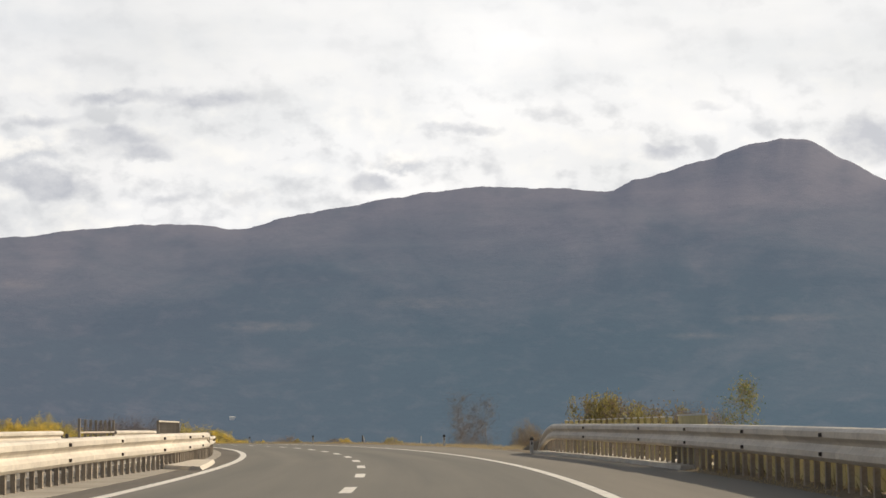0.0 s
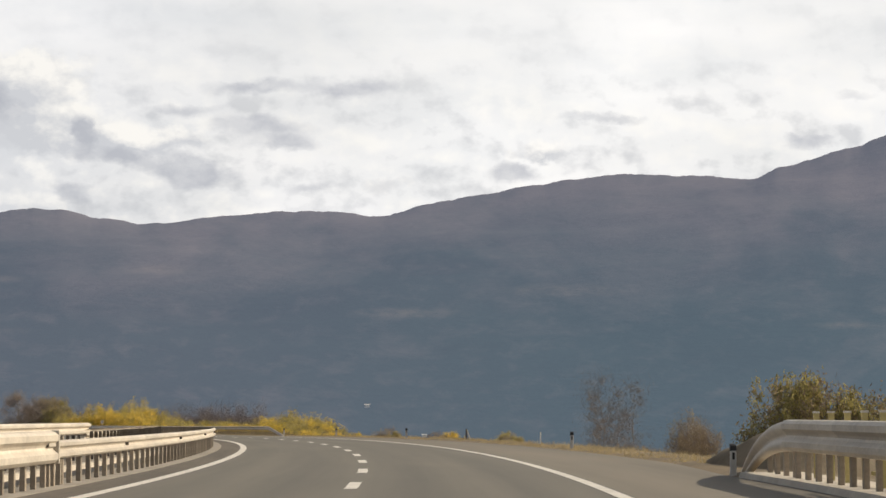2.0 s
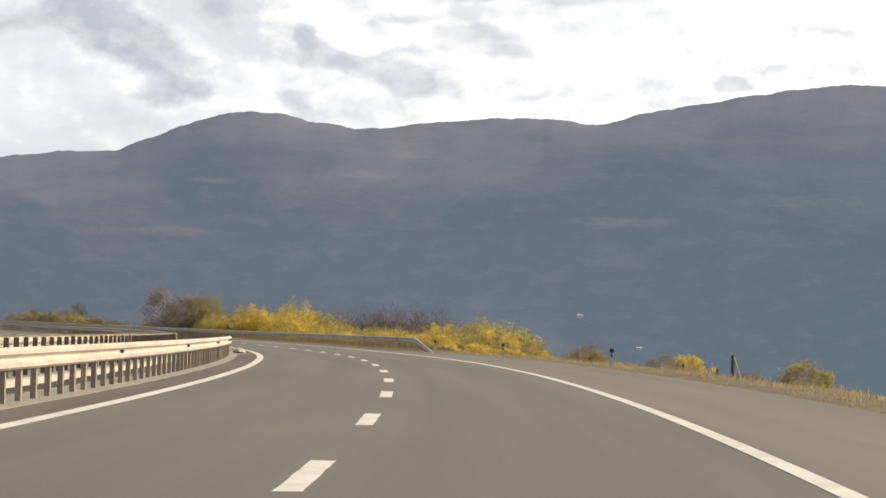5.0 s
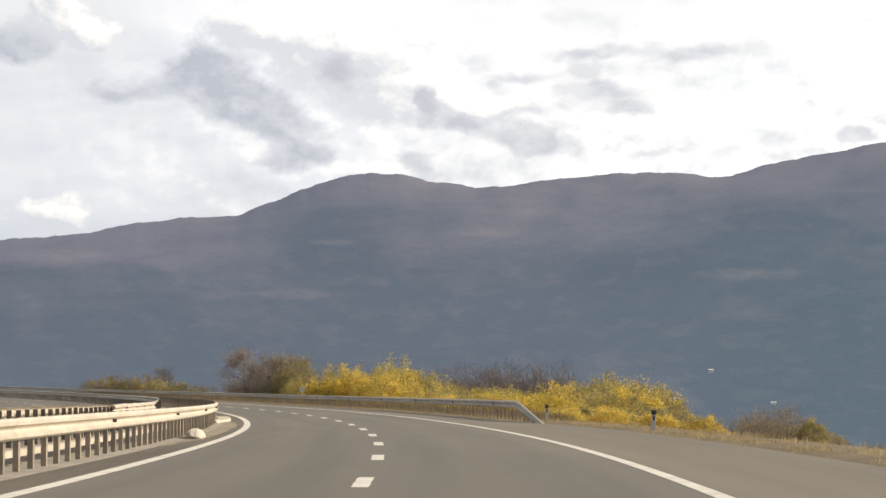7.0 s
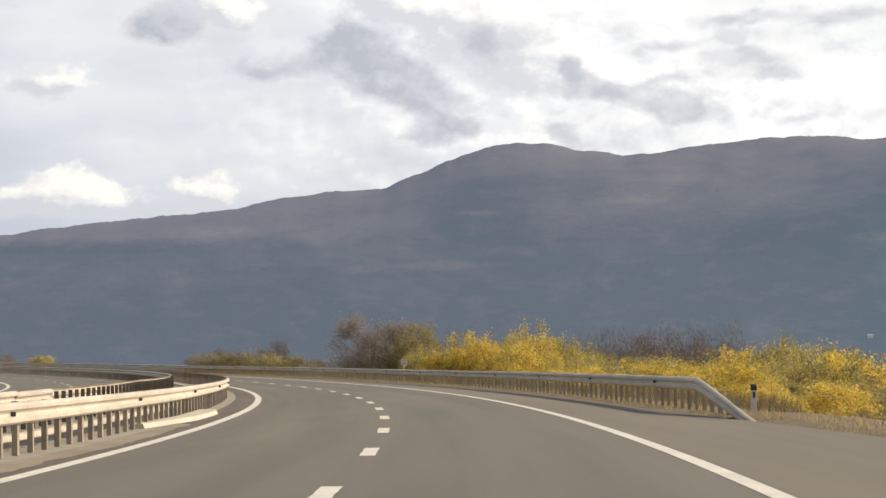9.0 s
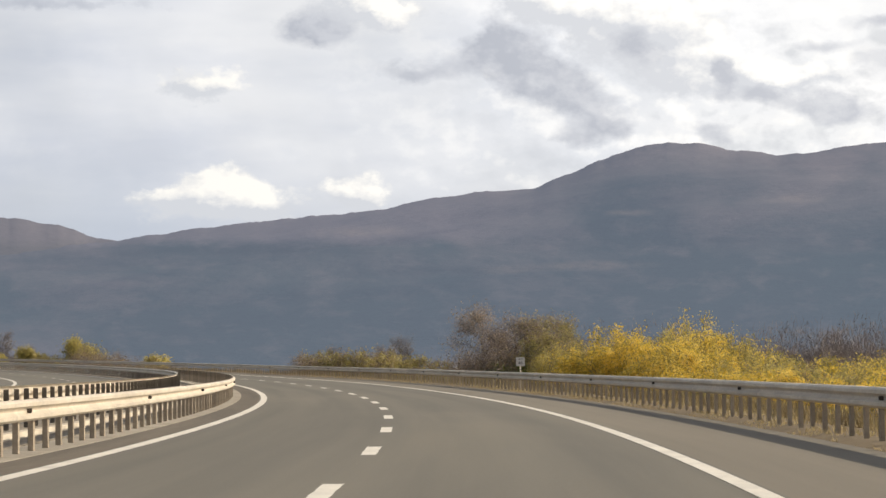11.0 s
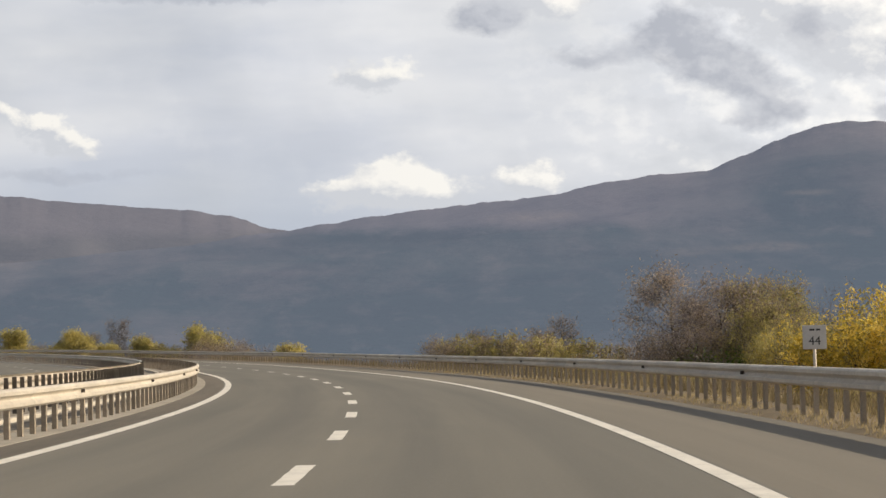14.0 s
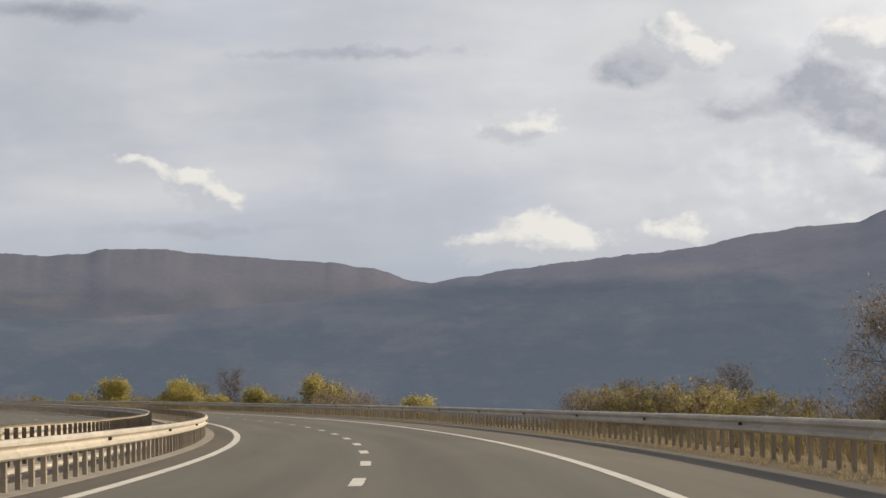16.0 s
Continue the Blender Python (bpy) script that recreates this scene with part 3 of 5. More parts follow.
def behind_height(a, r):
    u = max(0.0, (r - 3300) / 1450)
    broad = sum(smooth_knots(BEHIND, a + k) for k in (-4, -2, 0, 2, 4)) / 5
    fine = 2.0 * noise.noise(Vector((a * 3.0, 0.7, 1.0))) + 1.5 * noise.noise(Vector((a * 11.0, 0.7, 1.0)))
    top = broad + (smooth_knots(BEHIND, a) + fine - broad) * min(1.0, u) ** 4
    x, y = r * math.sin(radians(a)), r * math.cos(radians(a))
    return -20 + (top + 20) * u + 34 * math.sin(math.pi * min(1.0, u)) * (noise.noise(Vector((x * 0.003, y * 0.003, 5.0))) + 0.5 * noise.noise(Vector((x * 0.009, y * 0.009, 5.0))))


RINGS = [1050 + 3350 * (i / 60) for i in range(61)] + [4480, 4560]
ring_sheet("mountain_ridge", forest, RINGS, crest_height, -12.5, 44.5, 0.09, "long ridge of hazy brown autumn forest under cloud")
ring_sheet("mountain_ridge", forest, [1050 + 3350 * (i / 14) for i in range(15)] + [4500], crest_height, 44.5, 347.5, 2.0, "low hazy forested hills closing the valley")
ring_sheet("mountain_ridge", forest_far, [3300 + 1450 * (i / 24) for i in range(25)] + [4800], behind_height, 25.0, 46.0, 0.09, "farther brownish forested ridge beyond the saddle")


def valley_height(a, r):
    return -36 + (3 * lump(r * math.cos(a), r * math.sin(a), 0.004) if r > 100 else 0)


valley = ring_sheet("valley_floor", meadow, [1, 60, 120, 180, 260, 360, 480, 620, 800, 1000, 1250, 1550, 1900, 2400], valley_height, 0, 360, 4.0, "flat hazy meadows on the valley floor")
tagged(valley, category="ground")

# ---- road ----
ALONG = steps(-50, 760, 2.0)


def band(name, a, b, up, material, s_list=ALONG, n=2, parent=None, label="", category="", kind=""):
    """A strip of road surface between two distances from the dashed line (numbers, or functions of s)."""
    def edge(e, s):
        return e(s) if callable(e) else e

    v, f, uv = ribbon(s_list, lambda s: [(edge(a, s) + (edge(b, s) - edge(a, s)) * j / (n - 1), up) for j in range(n)])
    return tagged(put_mesh(name, mesh_of(name, v, f, material, False, uv), parent), label, category, kind=kind)


road = band("road", -4.08, 3.6, 0.0, asphalt, n=9, label="grey worn asphalt carriageway curving to the left", category="road", kind="structure")
shoulder = band("road_shoulder", 3.6, right_edge, 0.0, asphalt_shoulder, n=5, label="pale dusty asphalt hard shoulder", category="road", kind="structure")


def value(v, s):
    return v(s) if callable(v) else v


def raised(name, a, b, z0, z1, material, s_list, parent=None, label="", category="", kind="", slope=0.0):
    """A kerb or slab with thickness along the road."""
    v, f, uv = ribbon(s_list, lambda s: [(value(a, s), z0), (value(a, s) + slope, z1), (value(b, s) - slope, z1), (value(b, s), z0)])
    n = len(s_list)
    f += [(3, 2, 1, 0), tuple(4 * (n - 1) + j for j in range(4))]
    return tagged(put_mesh(name, mesh_of(name, v, f, material, False, uv), parent), label, category, kind=kind)


raised("kerb_strip", -4.75, -3.96, -0.03, 0.006, concrete, ALONG, None, "dusty grey concrete edge strip below the median guardrail", "kerb", "structure", 0.02)
raised("median_strip", -6.9, -4.75, -0.04, 0.015, gravel, ALONG, None, "brown gravel and dirt between the two guardrails", "ground", "structure")
band("gutter", -3.97, -3.36, 0.003, gutter_dirt, n=4, parent=road, label="dark dirty strip between the edge line and the kerb")


def sand_edge(s, base, k):
    return base + 0.16 * noise.noise(Vector((s * 0.45, k, 0.0))) + 0.07 * noise.noise(Vector((s * 1.7, k, 3.0)))


band("sand_drift", lambda s: -3.99, lambda s: min(-3.38, sand_edge(s, float(np.interp(s, (160, 166, 185, 194, 197), (-3.95, -3.6, -3.5, -3.6, -3.95))), 1.0)), 0.007, sand, steps(160, 197, 0.6), n=4, parent=road,
     label="pale sand washed over the edge strip")
road_two = band("road_opposite", -16.4, -6.9, 0.0, asphalt, n=9, label="grey asphalt of the opposite carriageway", category="road", kind="structure")

band("edge_line", 3.365, 3.545, 0.004, paint, n=2, parent=road, label="solid white edge line")
band("edge_line", -3.31, -3.11, 0.004, paint, n=2, parent=road, label="solid white edge line")
band("edge_line", -7.65, -7.47, 0.004, paint, n=2, parent=road_two, label="solid white edge line")
band("edge_line", -14.6, -14.4, 0.004, paint, n=2, parent=road_two, label="solid white edge line")


def dash_mesh():
    rng = random.Random(4)
    xs, ys = [-0.09, -0.03, 0.03, 0.09], steps(-1.5, 1.5, 0.25)
    verts, faces = [], []
    for i, y in enumerate(ys):
        for j, x in enumerate(xs):
            edge = 0.006 if j in (0, 3) else 0
            end = 0.02 if i in (0, len(ys) - 1) else 0
            verts.append((x + rng.uniform(-edge, edge), y + rng.uniform(-end, end), 0.004))
        if i:
            a, b = (i - 1) * 4, i * 4
            faces += [(a + k, a + k + 1, b + k + 1, b + k) for k in range(3)]
    return mesh_of("lane_dash", verts, faces, paint)


dash = dash_mesh()
for k in range(-5, 84):
    s = 8.604 + 9.0 * k
    put_mesh("lane_dash", dash, road, road_pose(s, 0.0))
    put_mesh("lane_dash", dash, road_two, road_pose(s + 3.0, -11.0))

# ---- guardrails ----
POST_GAP, REFLECTOR_GAP = 1.0125, 12.15


def beam_mesh(name, length, height=0.27, depth=0.075, folds=1):
    """Corrugated steel beam along y, its face to +x, its foot at z = 0, with a real sheet thickness."""
    unit = [(0.0, 0.0), (0.55, 0.03), (1.0, 0.13), (1.0, 0.30), (0.35, 0.42), (0.18, 0.5), (0.35, 0.58), (1.0, 0.70), (1.0, 0.87), (0.55, 0.97), (0.0, 1.0)]
    line = []
    for k in range(folds):
        line += [(x * depth, (z + k * 0.985) * height) for x, z in unit]
    thick = 0.005
    ring = line + [(x - thick, z) for x, z in reversed(line)]
    n, ys = len(ring), [-length / 2, length / 2]
    verts = [(x, y, z) for y in ys for x, z in ring]
    faces = [(j, (j + 1) % n, n + (j + 1) % n, n + j) for j in range(n)]
    faces += [(i, i + 1, n - 2 - i, n - 1 - i)[::-1] for i in range(n // 2 - 1)] + [(n + i, n + i + 1, 2 * n - 2 - i, 2 * n - 1 - i) for i in range(n // 2 - 1)]
    return mesh_of(name, verts, faces, steel)


def post_mesh(name, height, width=0.10, deep=0.055, material=post_steel):
    """Open steel channel post, 5 mm thick, sunk a little into the ground."""
    t = 0.008
    ring = [(0, -width / 2), (deep, -width / 2), (deep, -width / 2 + t), (t, -width / 2 + t), (t, width / 2 - t), (deep, width / 2 - t), (deep, width / 2), (0, width / 2)]
    n = len(ring)
    verts = [(x, y, z) for z in (-0.25, height) for x, y in ring]
    faces = [(j, (j + 1) % n, n + (j + 1) % n, n + j) for j in range(n)]
    top = [n, n + 1, n + 2, n + 3], [n + 3, n + 4, n + 7, n], [n + 4, n + 5, n + 6, n + 7]
    return mesh_of(name, verts, [tuple(f) for f in faces] + [tuple(q) for q in top], material)


def reflector_mesh():
    bm = bmesh.new()
    box(bm, 0.0, 0.062, -0.014, 0.014, -0.028, 0.028, 0.006)
    box(bm, 0.01, 0.054, -0.018, -0.013, -0.02, 0.02)
    me = bpy.data.meshes.new("reflector")
    bm.to_mesh(me)
    bm.free()
    me.materials.append(reflector_brown)
    return me


BEAM, DOUBLE = beam_mesh("beam", 4.10), beam_mesh("beam", 4.10, 0.46, 0.10)
POST, TALL_POST = post_mesh("post", 0.66, 0.11, 0.07), post_mesh("post", 0.72, 0.11, 0.07)
REFLECTOR = reflector_mesh()


def joined(name, me, poses, parent, label=""):
    """Many copies of one mesh in one mesh, for the pieces too far off to tell apart."""
    co = np.empty(len(me.vertices) * 3)
    me.vertices.foreach_get("co", co)
    co = np.c_[co.reshape(-1, 3), np.ones(len(me.vertices))]
    polys = [tuple(p.vertices) for p in me.polygons]
    verts, faces = [], []
    for m in poses:
        base = len(verts)
        verts += (co @ np.array(m).T)[:, :3].tolist()
        faces += [tuple(base + i for i in q) for q in polys]
    return tagged(put_mesh(name, mesh_of(name, verts, faces, me.materials[0]), parent), label, kind="stuff")


def guardrail(label, s0, s1, d, side, foot, beam, post, post_gap=POST_GAP, near=(15, 318), behind=0.006, post_up=0.0, reflect=None):
    """A guardrail along the road. side +1: the face looks to the right of the road, -1: to the left. d, foot and post_up may follow s."""
    rail = thing("guardrail", label, "guardrail")
    turn = 0.0 if side > 0 else 180.0
    far_beams, far_posts = [], []

    def laid(s, off, up, length=4.05):
        """A pose along the rail's own line, which may drift across the road and rise."""
        a, _ = on_road(s - length / 2, value(d, s - length / 2) + off, value(up, s - length / 2))
        b, _ = on_road(s + length / 2, value(d, s + length / 2) + off, value(up, s + length / 2))
        w = b - a
        m = Matrix.Translation((a + b) / 2) @ Matrix.Rotation(math.atan2(-w.x, w.y), 4, "Z") @ Matrix.Rotation(math.asin(w.z / w.length), 4, "X")
        return m @ Matrix.Rotation(radians(turn), 4, "Z")

    k, s = 0, s0 + 2.025
    while s < s1 - 1.5:
        m = laid(s, side * (0.0015 if k % 2 else 0.0), foot)
        if near[0] - 8 <= s <= near[1] + 90:
            put_mesh("beam", beam, rail, m)
        else:
            far_beams.append(m)
        s += 4.05
        k += 1
    s, rng = s0 + 0.5, random.Random(7)
    while s < s1:
        m = road_pose(s, value(d, s) - side * behind, value(post_up, s) + rng.uniform(-0.006, 0.006), turn + 180 + rng.uniform(-2, 2), rng.uniform(-0.6, 0.6))
        if near[0] <= s <= near[1]:
            put_mesh("post", post, rail, m)
        else:
            far_posts.append(m)
        s += post_gap
    if far_beams:
        joined("far_beam", beam, far_beams, rail)
    if far_posts:
        joined("far_post", post, far_posts, rail)
    if reflect is not None:
        s = reflect
        while s < min(s1, 420):
            if s > s0:
                put_mesh("reflector", REFLECTOR, rail, road_pose(s, value(d, s) + side * 0.03, value(foot, s) + 0.135, turn))
            s += REFLECTOR_GAP
    return rail


def terminal(rail, s_low, s_high, d, side, foot, height, post=None, flare=0.0, round_top=0.0):
    """The beam bent down into the ground at the rail's start or end."""
    unit = [(0.0, 0.0), (0.55, 0.03), (1.0, 0.13), (1.0, 0.30), (0.35, 0.42), (0.18, 0.5), (0.35, 0.58), (1.0, 0.70), (1.0, 0.87), (0.55, 0.97), (0.0, 1.0)]
    line = [(x * (0.078 if height < 0.3 else 0.10), z * height) for x, z in unit]
    verts, faces, n = [], [], 2 * len(line)
    rows = 17
    for i in range(rows):
        w = i / (rows - 1)
        s = s_low + (s_high - s_low) * w
        drop = w * w * (3 - 2 * w) if w < 0.999 else 1.0
        drop = min(1.0, 0.8 * w + 0.2 * drop) * (1 - round_top) + round_top * (1 - (1 - w) ** 2.4)
        squeeze = 0.55 + 0.45 * drop
        out = flare * (1 - w) ** 1.5
        base = -0.20 + (foot + 0.20) * drop
        for x, z in line:
            verts.append(on_road(s, d + out + side * x, base + z * squeeze)[0])
        for x, z in reversed(line):
            verts.append(on_road(s, d + out + side * (x - 0.005), base + z * squeeze)[0])
        if i:
            a, b = (i - 1) * n, i * n
            faces += [(a + j, a + (j + 1) % n, b + (j + 1) % n, b + j) for j in range(n)]
    put_mesh("end_beam", mesh_of("end_beam", verts, faces, steel, True), rail, None, "beam bent down into the ground")
    s = min(s_low, s_high) + 1.0
    while post is not None and s < max(s_low, s_high):
        w = abs(s - s_low) / abs(s_high - s_low)
        if w > 0.35:
            put_mesh("post", post, rail, road_pose(s, d + flare * (1 - w) ** 1.5 - side * 0.035, -(1 - w) * 0.62 * (1 - 0.5 * round_top), 180 if side > 0 else 0))
        s += POST_GAP


def pair_reflectors(rail, places, d, side, foot):
    for s in places:
        for up in (0.105, 0.355):
            put_mesh("reflector", REFLECTOR, rail, road_pose(s, value(d, s) + side * 0.085, value(foot, s) + up, 0 if side > 0 else 180))


guardrail("sunlit galvanised steel guardrail on close-set posts along the median", 61.5, 740.0, -4.26, 1, 0.385, BEAM, POST, near=(62, 345), reflect=204.1 - 11 * REFLECTOR_GAP)
left_bridge_rail = guardrail("sunlit double-height steel guardrail on the bridge median", -47.3, 63.6, lambda s: float(np.interp(s, (35, 47, 64), (-4.72, -4.27, -4.25))), 1,
                             lambda s: float(np.interp(s, (20, 45), (0.27, 0.33))), DOUBLE, TALL_POST, 0.78, near=(-48, 66), behind=0.01)
pair_reflectors(left_bridge_rail, (18.0, 24.4, 30.8, 37.2, 43.6, 50.0, 56.4), lambda s: float(np.interp(s, (35, 47, 64), (-4.72, -4.27, -4.25))), 1, lambda s: float(np.interp(s, (20, 45), (0.27, 0.33))))
bm = bmesh.new()
box(bm, -0.01, 0.115, -0.05, 0.05, 0.325, 0.80, 0.012)
part("end_plate", bm, steel, left_bridge_rail, "", road_pose(62.1, -4.26))


def back_foot(s):
    return float(np.interp(s, (80, 110, 180, 198, 215), (0.45, 0.465, 0.42, 0.42, 0.48)))


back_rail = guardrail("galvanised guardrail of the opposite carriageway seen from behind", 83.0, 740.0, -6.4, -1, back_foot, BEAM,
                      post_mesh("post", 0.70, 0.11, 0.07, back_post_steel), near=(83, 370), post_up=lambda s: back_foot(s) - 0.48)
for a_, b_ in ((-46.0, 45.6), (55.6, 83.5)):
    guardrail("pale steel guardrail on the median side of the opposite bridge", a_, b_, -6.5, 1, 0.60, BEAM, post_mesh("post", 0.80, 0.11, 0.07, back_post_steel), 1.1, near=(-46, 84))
s = 177.5
while s < 194:
    put_mesh("beam", BEAM, back_rail, road_pose(s, -6.33, back_foot(s)), "second beam on the median side")
    s += 4.05
right_rail = guardrail("shaded grey steel guardrail along the outer edge", 198.0, 740.0, 6.3, -1, 0.437, BEAM, post_mesh("post", 0.70, 0.085, 0.06), near=(198, 500), reflect=204.1)
terminal(right_rail, 190.6, 198.2, 6.3, -1, 0.437, 0.27, post=post_mesh("post", 0.66, 0.11, 0.07))
def bridge_foot(s):
    return float(np.interp(s, (20, 40, 62), (0.375, 0.43, 0.48)))


right_bridge_rail = guardrail("shaded double-height steel guardrail at the bridge edge", -46.0, 63.0, 6.4, -1, bridge_foot, DOUBLE, TALL_POST, 0.82, near=(-46, 66))
pair_reflectors(right_bridge_rail, (16.8, 23.8, 30.8, 37.8, 44.9, 55.6), 6.4, -1, bridge_foot)
terminal(right_bridge_rail, 69.3, 62.2, 6.4, -1, 0.48, 0.46, post=TALL_POST, flare=0.32, round_top=1.0)

raised("median_kerb", -5.52, -5.30, -0.03, 0.11, slab_mat, steps(-46, 420, 2.0), None, "pale sunlit concrete kerb between the two guardrails", "kerb", "structure", 0.02)

# white slabs at the foot of the rails


def concrete_lump(s, d, turn):
    """A broken, rounded block of pale concrete."""
    bm = bmesh.new()
    bmesh.ops.create_icosphere(bm, subdivisions=3, radius=0.5)
    for v in bm.verts:
        k = 1 + 0.22 * noise.noise(v.co * 2.3) + 0.08 * noise.noise(v.co * 6.0)
        v.co = Vector((v.co.x * 0.42 * k, v.co.y * 3.3 * k, max(-0.1, v.co.z * 0.26 * k)))
    me = bpy.data.meshes.new("stone")
    bm.to_mesh(me)
    bm.free()
    me.materials.append(slab_mat)
    tagged(put_mesh("stone", me, None, road_pose(s, d, 0.07, turn)), "long pale rounded lump of concrete on the edge strip", "stone")


concrete_lump(168.3, -3.86, 3)
raised("drain_slab", lambda s: float(np.interp(s, (192, 198), (-4.5, -4.24))), lambda s: float(np.interp(s, (192, 198, 204, 205.6), (-4.2, -3.72, -3.66, -3.8))), -0.03, 0.09, slab_mat, steps(192.4, 205.4, 0.8), None,
       "pale concrete drain slab at the foot of the guardrail", "kerb", "structure", 0.05)
raised("drain_slab", lambda s: float(np.interp(s, (42.3, 46.0), (-3.7, -4.9))), lambda s: float(np.interp(s, (42.3, 53.5), (-3.36, -3.67))), -0.03, 0.09, slab_mat, steps(42.3, 53.5, 0.8), None,
       "pale concrete bridge end slab beside the median", "kerb", "structure", 0.08)
raised("drain_slab", 6.15, 7.2, -0.03, 0.09, slab_mat, steps(37.6, 66.6, 0.8), None, "pale concrete bridge end slab below the guardrail", "kerb", "structure", 0.03)


def earth_mound():
    """The grassy end of the bridge embankment."""
    verts, faces, nx, ny = [], [], 17, 25
    for i in range(ny):
        for j in range(nx):
            u, w = i / (ny - 1) * 2 - 1, j / (nx - 1) * 2 - 1
            q, d = 73.5 + 5.5 * u, 8.9 + 1.9 * w
            rise = 0.95 * max(0.0, 1 - abs(u) ** 2.0) * max(0.0, 1 - abs(w) ** 2.2)
            p, _ = on_road(q, d, bank_height(q, d) - 0.12 + rise)
            p.z += 0.10 * noise.noise(p * 0.9) + 0.05 * noise.noise(p * 3.0)
            verts.append(p)
            if i and j:
                a = i * nx + j
                faces.append((a - nx - 1, a - nx, a, a - 1))
    tagged(put_mesh("embankment", mesh_of("embankment", verts, faces, dry_grass, True)), "grassy earth mound at the end of the bridge", "mound", kind="structure")


earth_mound()

# ---- trees and shrubs ----


class Grown:
    """Branches as tapered tubes, with the places where twigs end."""

    def __init__(self, seed):
        self.rng, self.verts, self.faces, self.tips = random.Random(seed), [], [], []

    def tube(self, a, b, ra, rb, sides=5):
        way = (b - a).normalized()
        side = way.cross(Vector((0.31, 0.95, 0.1))).normalized()
        up = way.cross(side)
        base = len(self.verts)
        for p, r in ((a, ra), (b, rb)):
            for k in range(sides):
                t = 2 * math.pi * k / sides
                self.verts.append(p + side * (r * math.cos(t)) + up * (r * math.sin(t)))
        self.faces += [(base + k, base + (k + 1) % sides, base + sides + (k + 1) % sides, base + sides + k) for k in range(sides)]

    def limb(self, at, way, length, radius, level, bend=0.25, lift=0.12, forks=(3, 4)):
        rng, n = self.rng, 4 if level else 3
        p, w = at.copy(), way.normalized()
        joints = []
        for i in range(n):
            w = (w + Vector((rng.uniform(-bend, bend), rng.uniform(-bend, bend), rng.uniform(-bend, bend) * 0.6 + lift))).normalized()
            q = p + w * (length / n)
            self.tube(p, q, radius * (1 - 0.6 * i / n), radius * (1 - 0.6 * (i + 1) / n), 6 if level > 1 else 4)
            p = q
            joints.append((p.copy(), w.copy(), radius * (1 - 0.6 * (i + 1) / n)))
        if level == 0:
            self.tips += [(j[0], j[1]) for j in joints[1:]]
            return
        for j, (q, w, r) in enumerate(joints[1:] if level < 3 else joints):
            for _ in range(rng.randint(*forks) - (1 if j else 0)):
                side = Vector((rng.gauss(0, 1), rng.gauss(0, 1), rng.gauss(0, 0.55))).normalized()
                self.limb(q, (w * 0.55 + side * 0.8), length * rng.uniform(0.42, 0.68), max(0.005, r * 0.6), level - 1, bend, lift, forks)


    def fit(self, height):
        """Scales the whole to a height over the ground."""
        k = height / max(t[0].z for t in self.tips)
        self.verts = [p * k for p in self.verts]
        self.tips = [(p * k, w) for p, w in self.tips]
        return self


def leaf_cloud(tips, rng, count, size, scatter, droop=0.0, clumps=0):
    """Small pointed leaves about the twigs' ends, in sprays with gaps between them."""
    base = np.array([t[0] for t in tips])
    way = np.array([t[1] for t in tips])
    if clumps and clumps < len(base):
        keep = rng.permutation(len(base))[:clumps]
        base, way = base[keep], way[keep]
    share = rng.gamma(1.6, 1.0, len(base))
    pick = rng.choice(len(base), count, p=share / share.sum())
    centre = base[pick] + rng.normal(0, scatter, (count, 3)) + way[pick] * rng.uniform(-0.1, 0.25, (count, 1))
    centre[:, 2] -= droop * rng.uniform(0, 1, count)
    a = rng.normal(0, 1, (count, 3))
    a /= np.linalg.norm(a, axis=1, keepdims=True)
    b = np.cross(a, rng.normal(0, 1, (count, 3)))
    b /= np.linalg.norm(b, axis=1, keepdims=True) + 1e-9
    s = size * rng.uniform(0.6, 1.35, (count, 1))
    corners = np.stack([centre - a * s, centre + b * s * 0.6 + a * s * 0.2, centre + a * s - b * s * 0.25], 1)
    return corners.reshape(-1, 3).tolist(), np.arange(count * 3).reshape(-1, 3).tolist()


def twig_haze(tips, gen, count, length, scatter, wide=0.007, upright=0.9):
    """Fine bare twigs, each a narrow tapering blade, about the branch ends."""
    base = np.array([t[0] for t in tips])
    at = base[gen.integers(0, len(base), count)] + gen.normal(0, scatter, (count, 3))
    way = gen.normal(0, 0.5, (count, 3)) + np.array([0, 0, upright])
    way *= gen.uniform(0.4, 1.0, (count, 1)) * length / np.linalg.norm(way, axis=1, keepdims=True)
    side = np.cross(way, gen.normal(0, 1, (count, 3)))
    side *= wide / (np.linalg.norm(side, axis=1, keepdims=True) + 1e-9)
    corners = np.stack([at - side, at + side, at + way], 1).reshape(-1, 3)
    return corners.tolist(), np.arange(count * 3).reshape(-1, 3).tolist()


def plant(name, label, category, group, grown, wood, leaves, count, size, scatter, seed, extra=None, clumps=0, twigs=None):
    ob = thing(name, label, category, group)
    put_mesh("trunk", mesh_of("trunk", grown.verts, grown.faces, wood, True), ob)
    if count:
        v, f = leaf_cloud(grown.tips, np.random.default_rng(seed), count, size, scatter, clumps=clumps)
        put_mesh("crown", mesh_of("crown", v, f, leaves), ob)
    if extra:
        v, f = leaf_cloud(grown.tips, np.random.default_rng(seed + 50), extra[1], size, scatter * 1.3, clumps=clumps)
        put_mesh("crown_shade", mesh_of("crown_shade", v, f, extra[0]), ob)
    if twigs:
        v, f = twig_haze(grown.tips, np.random.default_rng(seed + 90), *twigs)
        put_mesh("bare_crown", mesh_of("bare_crown", v, f, twig_grey), ob)
    return ob


